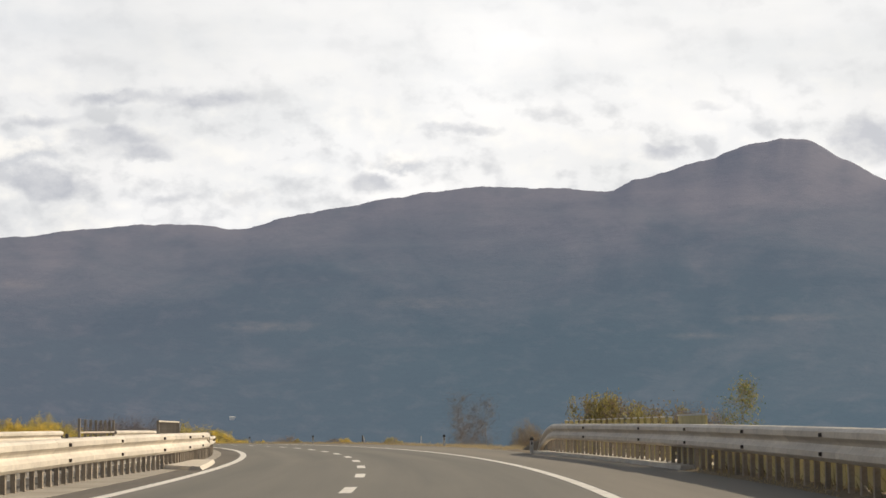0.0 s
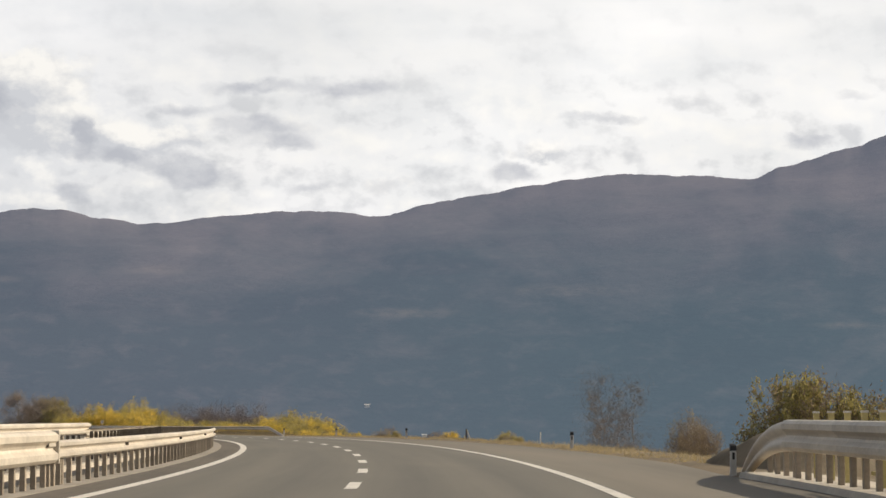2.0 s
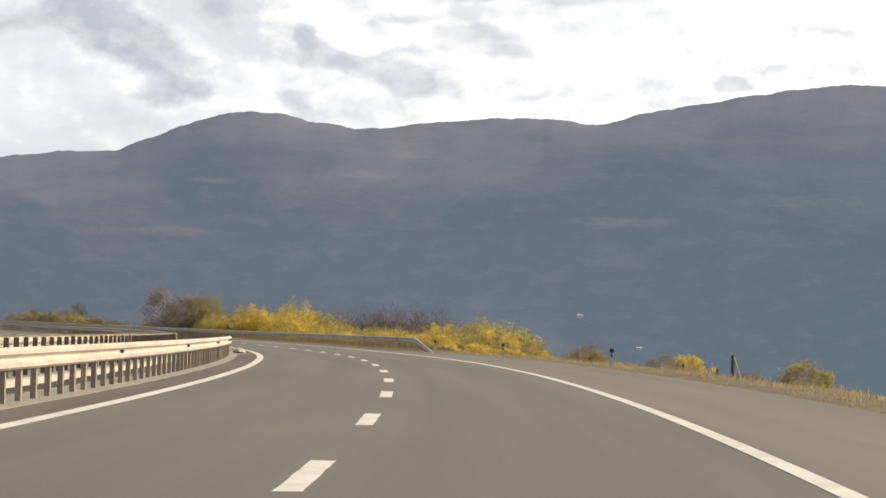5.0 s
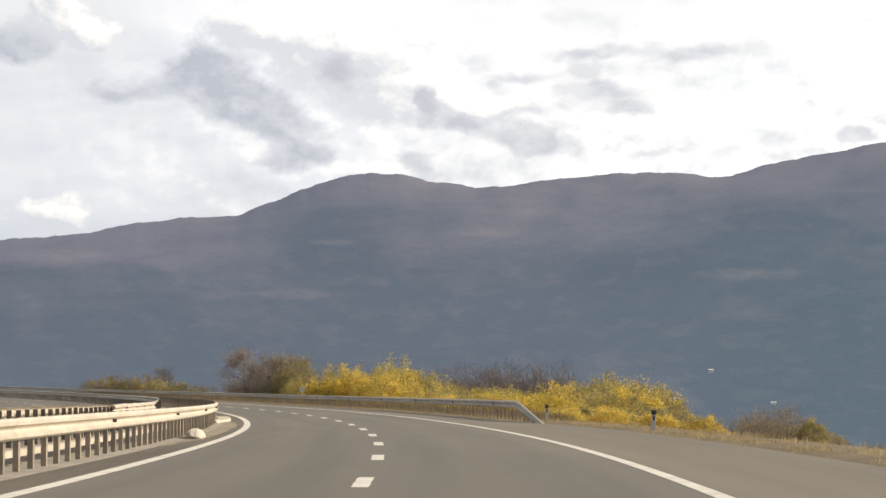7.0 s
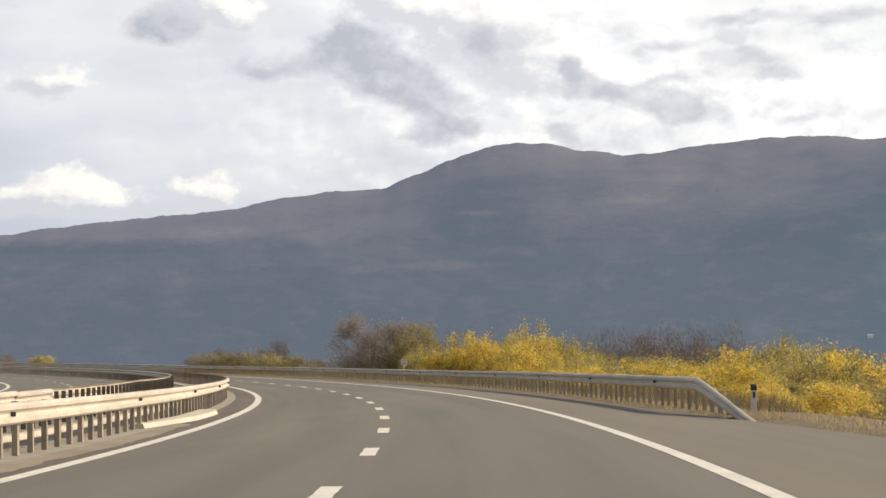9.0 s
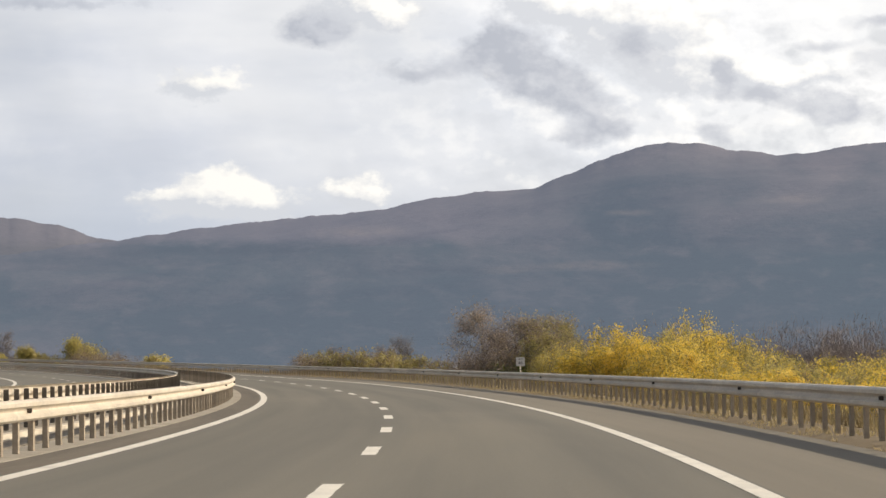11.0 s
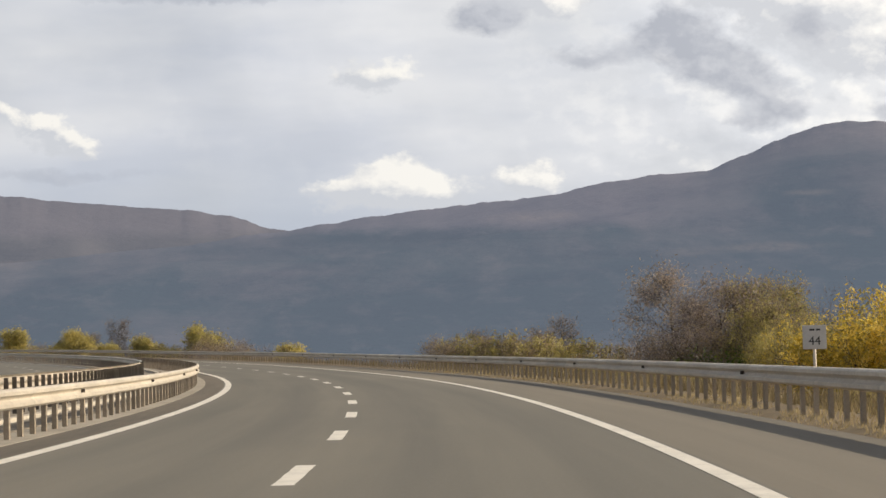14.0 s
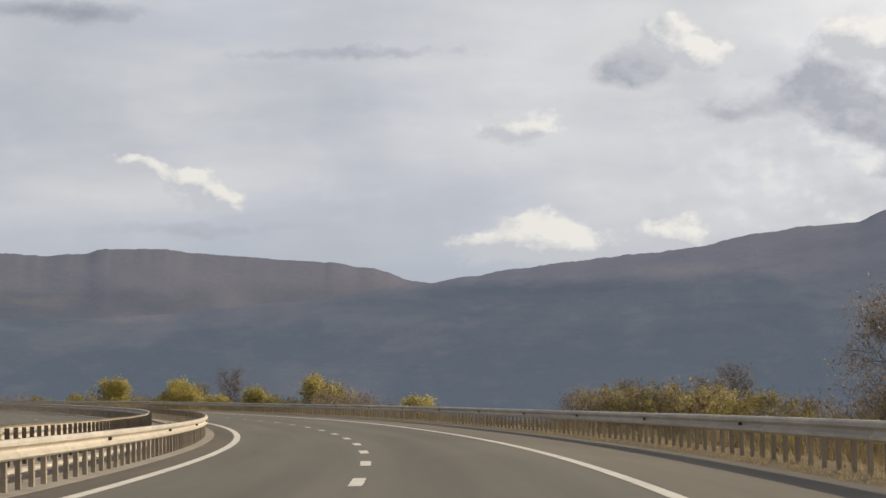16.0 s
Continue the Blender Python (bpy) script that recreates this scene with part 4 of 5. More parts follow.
def shrub_frame(seed, height, spread, stems=7, level=2):
    g = Grown(seed)
    for k in range(stems):
        t = 2 * math.pi * (k + g.rng.random()) / stems
        lean = g.rng.uniform(0.25, 1.0) * spread
        g.limb(Vector((0.25 * math.cos(t), 0.25 * math.sin(t), -0.15)), Vector((lean * math.cos(t), lean * math.sin(t), 1.0)),
               height * g.rng.uniform(0.4, 0.85), 0.045, level, 0.28, 0.1, (2, 3))
    return g.fit(height)


def tree_frame(seed, height, radius, level=3, first=0.25, spread=0.7, forks=(3, 4)):
    g = Grown(seed)
    p, n = Vector((0, 0, -0.3)), 7
    for i in range(n):
        q = p + Vector((g.rng.uniform(-0.05, 0.05) * height / n * 4, g.rng.uniform(-0.05, 0.05) * height / n * 4, height / n))
        g.tube(p, q, radius * (1 - 0.8 * i / n), radius * (1 - 0.8 * (i + 1) / n), 8)
        p = q
        if (i + 1) / n >= first:
            for _ in range(3):
                t = g.rng.uniform(0, 2 * math.pi)
                reach = height * (0.42 - 0.25 * (i + 1) / n) * spread / 0.7
                g.limb(q, Vector((math.cos(t), math.sin(t), 0.55)), reach, radius * 0.42 * (1 - 0.7 * i / n), level - 1, 0.22, 0.1, forks)
    g.tips.append((p, Vector((0, 0, 1))))
    return g.fit(height)


def dome(g, seed, height, wide=1.45, count=420, hollow=0.5):
    """Spray ends over an uneven dome, in place of the branch ends."""
    rng = random.Random(seed)
    tips = []
    while len(tips) < count:
        way = Vector((rng.gauss(0, 1), rng.gauss(0, 1), rng.gauss(0.15, 1))).normalized()
        if way.z < -0.55:
            continue
        lobe = 1 + 0.34 * noise.noise(way * 2.1 + Vector((seed, 0, 0))) + 0.16 * noise.noise(way * 5.0 + Vector((0, seed, 0)))
        r = lobe * (hollow + (1 - hollow) * rng.random() ** 0.45)
        tips.append((Vector((way.x * r * wide, way.y * r * wide, 0.45 * height + way.z * r * 0.55 * height)), (way + Vector((0, 0, 0.5))).normalized()))
    g.tips = [t for t in tips if t[0].z > 0.1]
    k = height / max(t[0].z for t in g.tips)
    g.tips = [(Vector((p.x, p.y, p.z * k)), w) for p, w in g.tips]
    g.faces = [f for f in g.faces if max(g.verts[i].z for i in f) < 0.8 * height]
    return g


# plants built once, then set along the bank
shrubs = []
for k in range(4):
    g = shrub_frame(20 + k, 3.0, 0.75 + 0.1 * k, 8)
    dome(g, 60 + k, 3.0, 1.35 + 0.12 * k)
    shrubs.append((g, 3.0))
YELLOW = "bright yellow autumn shrub with dense fine foliage on the bank"
OLIVE = "yellow-olive autumn shrub with twiggy crown on the bank"
DUN = "brownish half-bare shrub on the grassy bank"
models = {}
for k, (g, h) in enumerate(shrubs):
    models["yellow", k] = plant("shrub", YELLOW, "shrub", "shrubs along the bank", g, bark, yellow_leaf, 10000, 0.062, 0.12, 3 + k, (olive_leaf, 3500), 230)
    models["olive", k] = plant("shrub", OLIVE, "shrub", "shrubs along the bank", g, bark, olive_leaf, 7500, 0.06, 0.11, 13 + k, (dun_leaf, 2500), 190, (900, 0.3, 0.15))
    models["dun", k] = plant("shrub", DUN, "shrub", "shrubs along the bank", g, bark, dun_leaf, 5000, 0.045, 0.14, 23 + k, None, 200, (3000, 0.3, 0.16))


def thicket(seed):
    """A bare bush: a few stems and a haze of fine upright twigs."""
    ob = thing("shrub", "bare grey-brown thicket of fine twigs behind the shrubs", "shrub", "bare thicket")
    g = shrub_frame(seed, 3.0, 0.8, 8)
    put_mesh("trunk", mesh_of("trunk", g.verts, g.faces, bark, True), ob)
    v, f = twig_haze(g.tips, np.random.default_rng(seed), 9000, 0.26, 0.17)
    put_mesh("crown", mesh_of("crown", v, f, twig_grey), ob)
    return ob


models["bare", 0], models["bare", 1] = thicket(27), thicket(29)
for k, (g, h) in enumerate(shrubs):
    models["yellow_tall", k] = plant("shrub", "tall golden-yellow autumn shrub behind the guardrail", "shrub", "shrubs along the bank", g, bark, yellow_leaf, 15000, 0.045, 0.1, 103 + k, (olive_leaf, 4500), 260)
    models["olive_tall", k] = plant("shrub", "tall olive-yellow shrub with feathery round crown", "shrub", "shrubs along the bank", g, bark, olive_leaf, 10000, 0.043, 0.1, 113 + k, (yellow_leaf, 2600), 200, (1200, 0.25, 0.12))
used = set()


def stand(model, s, d, size, turn=0.0, sink=0.1, flat=1.0, up=None):
    """Sets a plant on the bank: the model itself the first time, then copies."""
    z = bank_height(s, d) if up is None else up
    m = road_pose(s, d, z - sink, turn) @ Matrix.Diagonal((size * flat, size * flat, size, 1))
    ob = models[model]
    if model not in used:
        used.add(model)
        ob.matrix_basis = m
        return ob
    return copy_thing_scaled(ob, m)


def copy_thing_scaled(ob, m):
    c = copy_thing(ob, Matrix.Identity(4))
    c.matrix_basis = m
    return c


rng = random.Random(11)
# the line of yellow shrubs beyond the guardrail
LINE_S, LINE_D, LINE_TOP = (160, 170, 180, 190, 200, 212, 250, 297, 325, 346), (10.2, 10.4, 10.6, 10.8, 11.6, 12.6, 17.0, 24.0, 28.0, 31.0), (-0.7, -0.35, 0.05, 0.45, 0.75, 0.85, 1.15, 1.65, 1.95, 1.7)
s = 163.0
while s < 346:
    for row, (off, drop, yellow) in enumerate(((-2.4, 0.85, 0.95), (0.2, 0.55, 0.75), (3.4, 0.35, 0.12))):
        ss = s + rng.uniform(-1.6, 1.6)
        d = float(np.interp(ss, LINE_S, LINE_D)) + off * (0.55 + 0.45 * min(1, max(0, (ss - 170) / 60))) + rng.uniform(-0.7, 0.7)
        top = float(np.interp(ss, LINE_S, LINE_TOP)) - drop + (rng.uniform(-0.45, 0.25) + 1.0 * noise.noise(Vector((ss * 0.13, row * 3.7, 0.5)))) * (0.6 + 0.005 * (ss - 163))
        top -= 0.45 * float(np.interp(ss, (225, 265, 318, 326), (0, 1, 1, 0)))
        if row == 2 and ss < 230:
            top -= 0.6
        size = (top - bank_height(ss, d)) / 3.0
        if size < 0.22:
            continue
        kind = "yellow" if rng.random() < yellow else "olive"
        if ss < 215 and rng.random() < (0.5 if row == 2 else 0.15):
            kind = "dun"
        if size > 1.5 and kind != "dun":
            kind += "_tall"
        stand((kind, rng.randrange(4)), ss, d, size, rng.uniform(0, 360), 0.1, rng.uniform(0.9, 1.3) * (1.25 if size < 0.9 else 0.9))
    s += 2.9 + 0.012 * (s - 163)
# dull bare thicket behind them
for k in range(26):
    ss = rng.uniform(323, 347)
    d = 41.5 + rng.uniform(-3, 3)
    top = 2.75 + rng.uniform(-0.6, 0.4)
    stand(("bare", rng.randrange(2)), ss, d, (top - bank_height(ss, d)) / 3.0, rng.uniform(0, 360), 0.1, 0.75)
# round crowns that stand out of the line
for ss, d, top, wide, kind in ((338.0, 26.4, 2.95, 1.1, "yellow"), (342.5, 26.0, 1.7, 1.0, "yellow"), (333.5, 26.4, 2.35, 1.0, "yellow"), (328.5, 26.6, 1.8, 1.0, "yellow"), (345.2, 24.4, 2.0, 0.8, "olive"),
                               (323.0, 26.6, 1.7, 1.0, "yellow"), (336.4, 30.9, 3.95, 0.62, "olive"), (332.0, 32.4, 2.75, 0.75, "olive"), (334, 31.6, 2.5, 0.6, "olive"), (327, 33.0, 1.9, 0.8, "olive"),
                               (319.7, 46.2, 2.1, 0.75, "olive"), (324.0, 46.0, 1.5, 0.7, "olive"), (316.0, 45.4, 1.8, 0.75, "olive"), (311.0, 45.4, 1.8, 0.7, "olive"), (306.4, 45.0, 1.55, 0.8, "olive"),
                               (301, 43.5, 1.1, 0.8, "olive"), (295, 41.0, 0.8, 0.8, "olive"), (288, 37.0, 0.75, 0.8, "olive"), (280, 32.0, 0.7, 0.8, "olive"),
                               (255, 22.5, 1.1, 0.9, "olive"), (245.3, 20.0, 1.1, 0.8, "olive"), (240, 18.6, 0.9, 0.8, "olive"), (231.6, 17.5, 0.75, 0.8, "olive"), (250.5, 21.0, 1.0, 0.8, "olive")):
    stand((kind + "_tall", rng.randrange(4)), ss, d, (top - bank_height(ss, d)) / 3.0, rng.uniform(0, 360), 0.1, wide)
# low brown shrubs by the open edge
for ss, d, size in ((140, 10.8, 0.22), (147, 10.8, 0.24), (153, 10.2, 0.2), (158, 10.3, 0.3), (127, 11.6, 0.28), (120, 12.5, 0.42), (117, 13.0, 0.42), (112, 12.6, 0.32)):
    stand(("dun", rng.randrange(4)), ss, d, size, rng.uniform(0, 360), 0.05, 1.4)
for ss, d, top in ((200, 15.2, 0.35), (196, 14.4, 0.2), (192.5, 14.2, 0.05), (188, 14.2, -0.1), (184.5, 14.0, -0.22), (181, 14.0, -0.45), (177, 13.6, -0.6), (173, 13.2, -0.75)):
    stand((rng.choice(["dun", "dun", "olive"]), rng.randrange(4)), ss, d, (top - bank_height(ss, d)) / 3.0, rng.uniform(0, 360), 0.1, 0.95)
for ss, d, top, kind in ((173.5, 10.7, 0.4, "olive"), (174.6, 11.2, 0.1, "dun"), (170.5, 10.7, 0.0, "dun"), (166.5, 10.6, -0.05, "dun"), (168.3, 11.4, -0.2, "olive"), (163.5, 10.4, -0.1, "dun"), (179, 11.6, 0.3, "dun"), (184, 12.4, 0.6, "dun")):
    stand((kind, rng.randrange(4)), ss, d, (top - bank_height(ss, d)) / 3.0, rng.uniform(0, 360), 0.1, 0.95)
stand(("olive", 1), 143, 11.5, 0.45, 30, 0.1, 1.2)
stand(("yellow", 2), 160, 11.5, 0.42, 30, 0.1, 1.2)

# the brown tree and its neighbours behind the kilometre plate
models["brown_tree"] = plant("tree", "purple-brown autumn tree with sparse dark leaves behind the guardrail", "tree", "trees behind the guardrail",
                             tree_frame(5, 9.0, 0.14, 3, 0.12, 0.72), bark, brown_leaf, 5200, 0.08, 0.34, 71, (dun_leaf, 1800), 300, (2500, 0.5, 0.3))
models["thin_tree"] = plant("tree", "slender brown tree with thin yellowing crown behind the guardrail", "tree", "trees behind the guardrail",
                            tree_frame(8, 8.0, 0.09, 3, 0.25, 0.62), bark, dun_leaf, 4500, 0.07, 0.3, 72, (olive_leaf, 3500), 260, (1500, 0.45, 0.25))
models["gold_tree"] = plant("tree", "yellow-green autumn tree with loose leafy crown behind the guardrail", "tree", "trees behind the guardrail",
                            tree_frame(12, 8.0, 0.11, 3, 0.15, 0.7), bark, olive_leaf, 7500, 0.07, 0.22, 73, (dun_leaf, 3000), 260, (1500, 0.45, 0.25))
models["green_shrub"] = plant("shrub", "fresh green shrub low behind the guardrail", "shrub", "", shrub_frame(41, 2.6, 0.8, 7), bark, green_leaf, 9000, 0.06, 0.16, 74)
stand("brown_tree", 358.5, 22.4, (5.6 - bank_height(358, 22.0)) / 9.2, 0, 0.1, 1.1)
stand("brown_tree", 356.5, 24.4, (4.8 - bank_height(356, 24.6)) / 9.2, 130, 0.1, 1.15)
stand("brown_tree", 352, 21.8, (3.9 - bank_height(352, 21.8)) / 9.2, 250, 0.1, 1.1)
stand("thin_tree", 356, 26.0, (4.5 - bank_height(356, 26.0)) / 8.2, 40, 0.1, 1.1)
stand("gold_tree", 359.8, 28.7, (4.7 - bank_height(359.8, 28.7)) / 8.2, 150, 0.1, 1.0)
stand("gold_tree", 352, 26.6, (3.5 - bank_height(352, 26.6)) / 8.2, 0, 0.1, 1.1)
stand("gold_tree", 348, 24.8, (2.3 - bank_height(348, 25.4)) / 8.2, 100, 0.1, 1.2)
stand("gold_tree", 351, 24.6, (3.2 - bank_height(351, 24.6)) / 8.2, 60, 0.1, 1.1)
stand("green_shrub", 350, 22.4, 1.55, 0)
stand(("dun", 2), 354, 20.6, 1.5, 0)
stand(("dun", 0), 352, 23.0, 1.7, 0)
stand(("bare", 0), 349, 30.0, 2.6, 0, 0.1, 0.7)
stand(("bare", 1), 345, 33.0, 2.75, 0, 0.1, 0.7)

# the group farther round the bend
models["bare_tree"] = plant("tree", "bare grey-brown tree with fine twigs beyond the bend", "tree", "bare trees", tree_frame(31, 7.5, 0.10, 4, 0.2, 0.6, (2, 3)), bark, dun_leaf, 1200, 0.06, 0.2, 81, None, 0, (2500, 0.4, 0.2, 0.008))
models["bare_poplar"] = plant("tree", "tall thin bare poplar on the bank", "tree", "bare trees", tree_frame(33, 5.2, 0.03, 3, 0.08, 0.36, (2, 3)), bark_pale, dun_leaf, 120, 0.03, 0.25, 82, None, 0, (900, 0.55, 0.25, 0.0045))
for s, d, top, kind in ((421.6, 25.1, 1.5, "dun"), (424, 27, 1.3, "olive"), (428, 30.4, 2.3, "bare"), (420.3, 28.6, 1.7, "olive"), (419.6, 30.2, 1.5, "dun"), (419.3, 32.4, 1.7, "olive"),
                        (431.7, 39.8, 3.4, "bare"), (430, 37, 2.4, "bare"), (417.8, 36.9, 0.7, "olive"), (423, 34, 1.5, "dun"), (418, 40, 0.5, "dun"), (415, 43, 0.2, "olive")):
    floor = bank_height(s, d)
    if kind == "bare":
        stand("bare_tree", s, d, (top - floor) / 7.6, rng.uniform(0, 360))
    else:
        stand((kind, rng.randrange(4)), s, d, (top - floor) / 3.0, rng.uniform(0, 360), 0.1, 1.05)
# far yellow trees along the opposite side of the bend
models["round_tree"] = plant("tree", "round yellow-green willow beyond the far bend", "tree", "far trees", tree_frame(52, 8.5, 0.16, 3, 0.12, 0.85), bark, far_leaf, 9000, 0.17, 0.4, 91, (olive_leaf, 2500), 150, (1500, 0.6, 0.4, 0.02))
for s, d, top, wide in ((588.2, 35.9, 3.6, 1.15), (585.9, 41.7, 1.6, 1.2), (584.6, 44.8, 3.3, 1.05), (580.5, 54.4, 2.0, 1.1), (576.8, 62.7, 3.6, 1.2), (571.5, 74.1, 0.5, 1.2), (590, 31, 0.9, 1.2), (583, 49.5, 1.0, 1.3)):
    floor = bank_height(s, d)
    stand("round_tree", s, d, (top - floor) / 8.7, rng.uniform(0, 360), 0.1, wide * 0.85)
for s, d, top in ((594.3, 57.4, 5.2), (590, 50, 3.0), (588, 48.5, 2.6), (592, 60, 2.6)):
    stand("bare_tree", s, d, (top - bank_height(s, d)) / 7.6, rng.uniform(0, 360))
for k in range(26):
    ss = 560 + k * 3.4 + rng.uniform(-1, 1)
    d = 40 + rng.uniform(-6, 14) + max(0, (600 - ss)) * 0.5
    stand((rng.choice(["bare", "olive", "dun"]), rng.randrange(2)), ss, d, (0.9 + rng.uniform(-0.9, 0.6) - bank_height(ss, d)) / 3.0, rng.uniform(0, 360), 0.1, 1.2)

# trees by the bridge end and the open verge
for s, d, top, turn in ((126.6, 12.6, 1.9, 0), (128.9, 13.5, 2.8, 70), (130.5, 14.4, 2.2, 140), (125.5, 12.2, 1.2, 200), (127.4, 14.2, 2.4, 300), (124.2, 12.6, 0.9, 30)):
    stand("bare_poplar", s, d, (top + 0.35 - bank_height(s, d)) / 5.3, turn, 0.1, 1.2)
for s, d, top, turn in ((123.6, 15.8, 1.2, 0), (122.0, 16.2, 0.9, 60), (125.0, 16.6, 0.8, 200), (121.0, 15.2, 0.3, 90)):
    stand(("dun", 1), s, d, (top - bank_height(s, d)) / 3.0, turn, 0.1, 0.55)
models["sparse_tree"] = plant("tree", "slender young tree with sparse pale yellow leaves", "tree", "", tree_frame(61, 6.5, 0.06, 3, 0.3, 0.42, (2, 3)), bark_pale, olive_leaf, 2600, 0.06, 0.18, 95, (green_leaf, 900))
stand("sparse_tree", 89, 18.6, (2.9 - bank_height(89, 18.6)) / 6.6, 0)
for s, d, top, kind in ((117.5, 18.6, 2.3, "olive"), (116.6, 19.6, 2.4, "olive"), (115.5, 20.6, 1.8, "olive"), (119, 19.4, 2.0, "dun"), (114.5, 21.6, 2.0, "olive"), (113, 22.6, 1.7, "dun"), (111.5, 23.5, 1.6, "dun")):
    stand((kind, rng.randrange(4)), s, d, (top - bank_height(s, d)) / 3.0, rng.uniform(0, 360), 0.1, 0.7)

# low scrub behind the outer guardrail
for k in range(30):
    ss = 256 + 3.1 * k + rng.uniform(-1, 1)
    d = 8.6 + rng.uniform(-0.4, 1.8)
    stand((rng.choice(["dun", "dun", "olive"]), rng.randrange(4)), ss, d, (rng.uniform(-0.1, 0.4) - bank_height(ss, d)) / 3.0, rng.uniform(0, 360), 0.05, 2.0)

# dry grass along the verge


def verge_grass():
    gen = np.random.default_rng(6)
    verts, faces = [], []
    pick = random.Random(15)
    for k in range(42000):
        s = pick.uniform(20, 345)
        over = abs(pick.gauss(0, 0.75)) + 0.03
        if noise.noise(Vector((s * 0.5, over * 1.5, 7.0))) < -0.1:
            continue
        d = right_edge(s) + over
        if d > right_edge(s) + 2.4:
            continue
        if s < 76 and not s < 40:
            continue
        h = pick.uniform(0.02, 0.06) * (1.0 + 1.5 * min(1.6, over))
        p, head = on_road(s, d, bank_height(s, d) - 0.01)
        t = pick.uniform(0, math.pi)
        side = Vector((math.cos(t), math.sin(t), 0)) * pick.uniform(0.006, 0.014)
        lean = Vector((pick.uniform(-0.5, 0.5), pick.uniform(-0.5, 0.5), 1.0)) * h
        n = len(verts)
        verts += [p - side, p + side, p + lean]
        faces.append((n, n + 1, n + 2))
    return mesh_of("verge_grass", verts, faces, blade)


tagged(put_mesh("verge_grass", verge_grass()), "short dry straw-coloured grass along the road edge", "grass", kind="stuff")



def roadside_weeds():
    """Tall dry weeds behind the outer guardrails, in uneven tufts."""
    pick = random.Random(23)
    verts, faces = [], []
    for s0, s1, tufts in ((12, 36, 330), (196, 300, 1250), (300, 430, 900)):
        for k in range(tufts):
            s = pick.uniform(s0, s1)
            d = right_edge(s) + (1.25 if s > 100 else 0.6) + abs(pick.gauss(0, 0.8))
            tall = 0.2 + 0.3 * max(0.0, 0.5 + noise.noise(Vector((s * 0.35, d * 0.8, 2.0))))
            for j in range(9):
                p, _ = on_road(s + pick.gauss(0, 0.14), d + pick.gauss(0, 0.14), bank_height(s, d) - 0.03)
                t, h = pick.uniform(0, math.pi), tall * pick.uniform(0.5, 1.2)
                side = Vector((math.cos(t), math.sin(t), 0)) * pick.uniform(0.008, 0.022)
                lean = Vector((pick.gauss(0, 0.35), pick.gauss(0, 0.35), 1.0)) * h
                n = len(verts)
                verts += [p - side, p + side, p + lean]
                faces.append((n, n + 1, n + 2))
    return mesh_of("roadside_weeds", verts, faces, weed)


tagged(put_mesh("roadside_weeds", roadside_weeds()), "tall brown dry weeds behind the guardrails", "weeds", kind="stuff")

# ---- marker posts, plate, railings and far houses ----


def marker_post():
    """A roadside marker: tapered white plastic post with a slanted black head and a reflector."""
    post = thing("marker_post", "white plastic roadside marker post with black head", "marker post", "marker posts along the verge")
    bm = bmesh.new()
    box(bm, -0.055, 0.055, -0.035, 0.035, -0.25, 0.43, 0.012)
    for v in bm.verts:
        if v.co.z > 0.3:
            v.co.x *= 0.92
    part("body", bm, plastic, post)
    bm = bmesh.new()
    box(bm, -0.056, 0.056, -0.037, 0.037, 0.41, 0.52, 0.012)
    for v in bm.verts:
        if v.co.z > 0.47:
            v.co.z += (v.co.y) * 0.5
    part("head", bm, black, post, "black slanted head")
    bm = bmesh.new()
    box(bm, -0.02, 0.02, -0.041, -0.034, 0.27, 0.39, 0.003)
    part("reflector", bm, black, post, "dark reflector strip")
    return post


first_marker = marker_post()
for k, (s, d, turn) in enumerate(((68.0, 6.28, 4), (99.5, 7.0, -3), (148.5, 7.05, 2), (174.5, 7.0, -2), (195.3, 6.95, 5))):
    m = road_pose(s, d, bank_height(s, d), turn)
    if k:
        copy_thing(first_marker, m)
    else:
        first_marker.matrix_basis = m


def stake(s, d, height, lean):
    ob = thing("stake", "thin pale wooden stake in the grass", "stake", "stakes", m=road_pose(s, d, bank_height(s, d), 0, lean))
    bm = bmesh.new()
    bmesh.ops.create_cone(bm, cap_ends=True, segments=8, radius1=0.028, radius2=0.018, depth=height + 0.3, matrix=Matrix.Translation((0, 0, height / 2 - 0.15)))
    part("shaft", bm, plastic, ob, smooth=True)
    bm = bmesh.new()
    bmesh.ops.create_cone(bm, cap_ends=True, segments=8, radius1=0.026, radius2=0.02, depth=0.05, matrix=Matrix.Translation((0, 0, height + 0.02)))
    part("tip", bm, sign_white, ob)


stake(112.0, 7.7, 0.4, 6)


def fence_post(s, d, height, lean, brace=False):
    ob = thing("fence_post", "dark weathered wooden fence post on the bank", "fence post", "fence posts on the bank", m=road_pose(s, d, bank_height(s, d), 0, lean))
    bm = bmesh.new()
    bmesh.ops.create_cone(bm, cap_ends=True, segments=8, radius1=0.045, radius2=0.038, depth=height + 0.4, matrix=Matrix.Translation((0, 0, height / 2 - 0.2)))
    part("shaft", bm, bark, ob, smooth=True)
    if brace:
        bm = bmesh.new()
        bmesh.ops.create_cone(bm, cap_ends=True, segments=6, radius1=0.03, radius2=0.03, depth=height * 1.1,
                              matrix=Matrix.Translation((0.11, 0, height * 0.42)) @ Matrix.Rotation(radians(-20), 4, "Y"))
        part("brace", bm, plastic, ob, "pale plastic brace")


for s, d, h, lean, brace in ((134.2, 7.9, 0.52, 4, True), (145.5, 9.6, 0.4, 3, False), (152, 9.8, 0.5, 2, False), (122.4, 17.3, 1.5, 0, False)):
    fence_post(s, d, h, lean, brace)


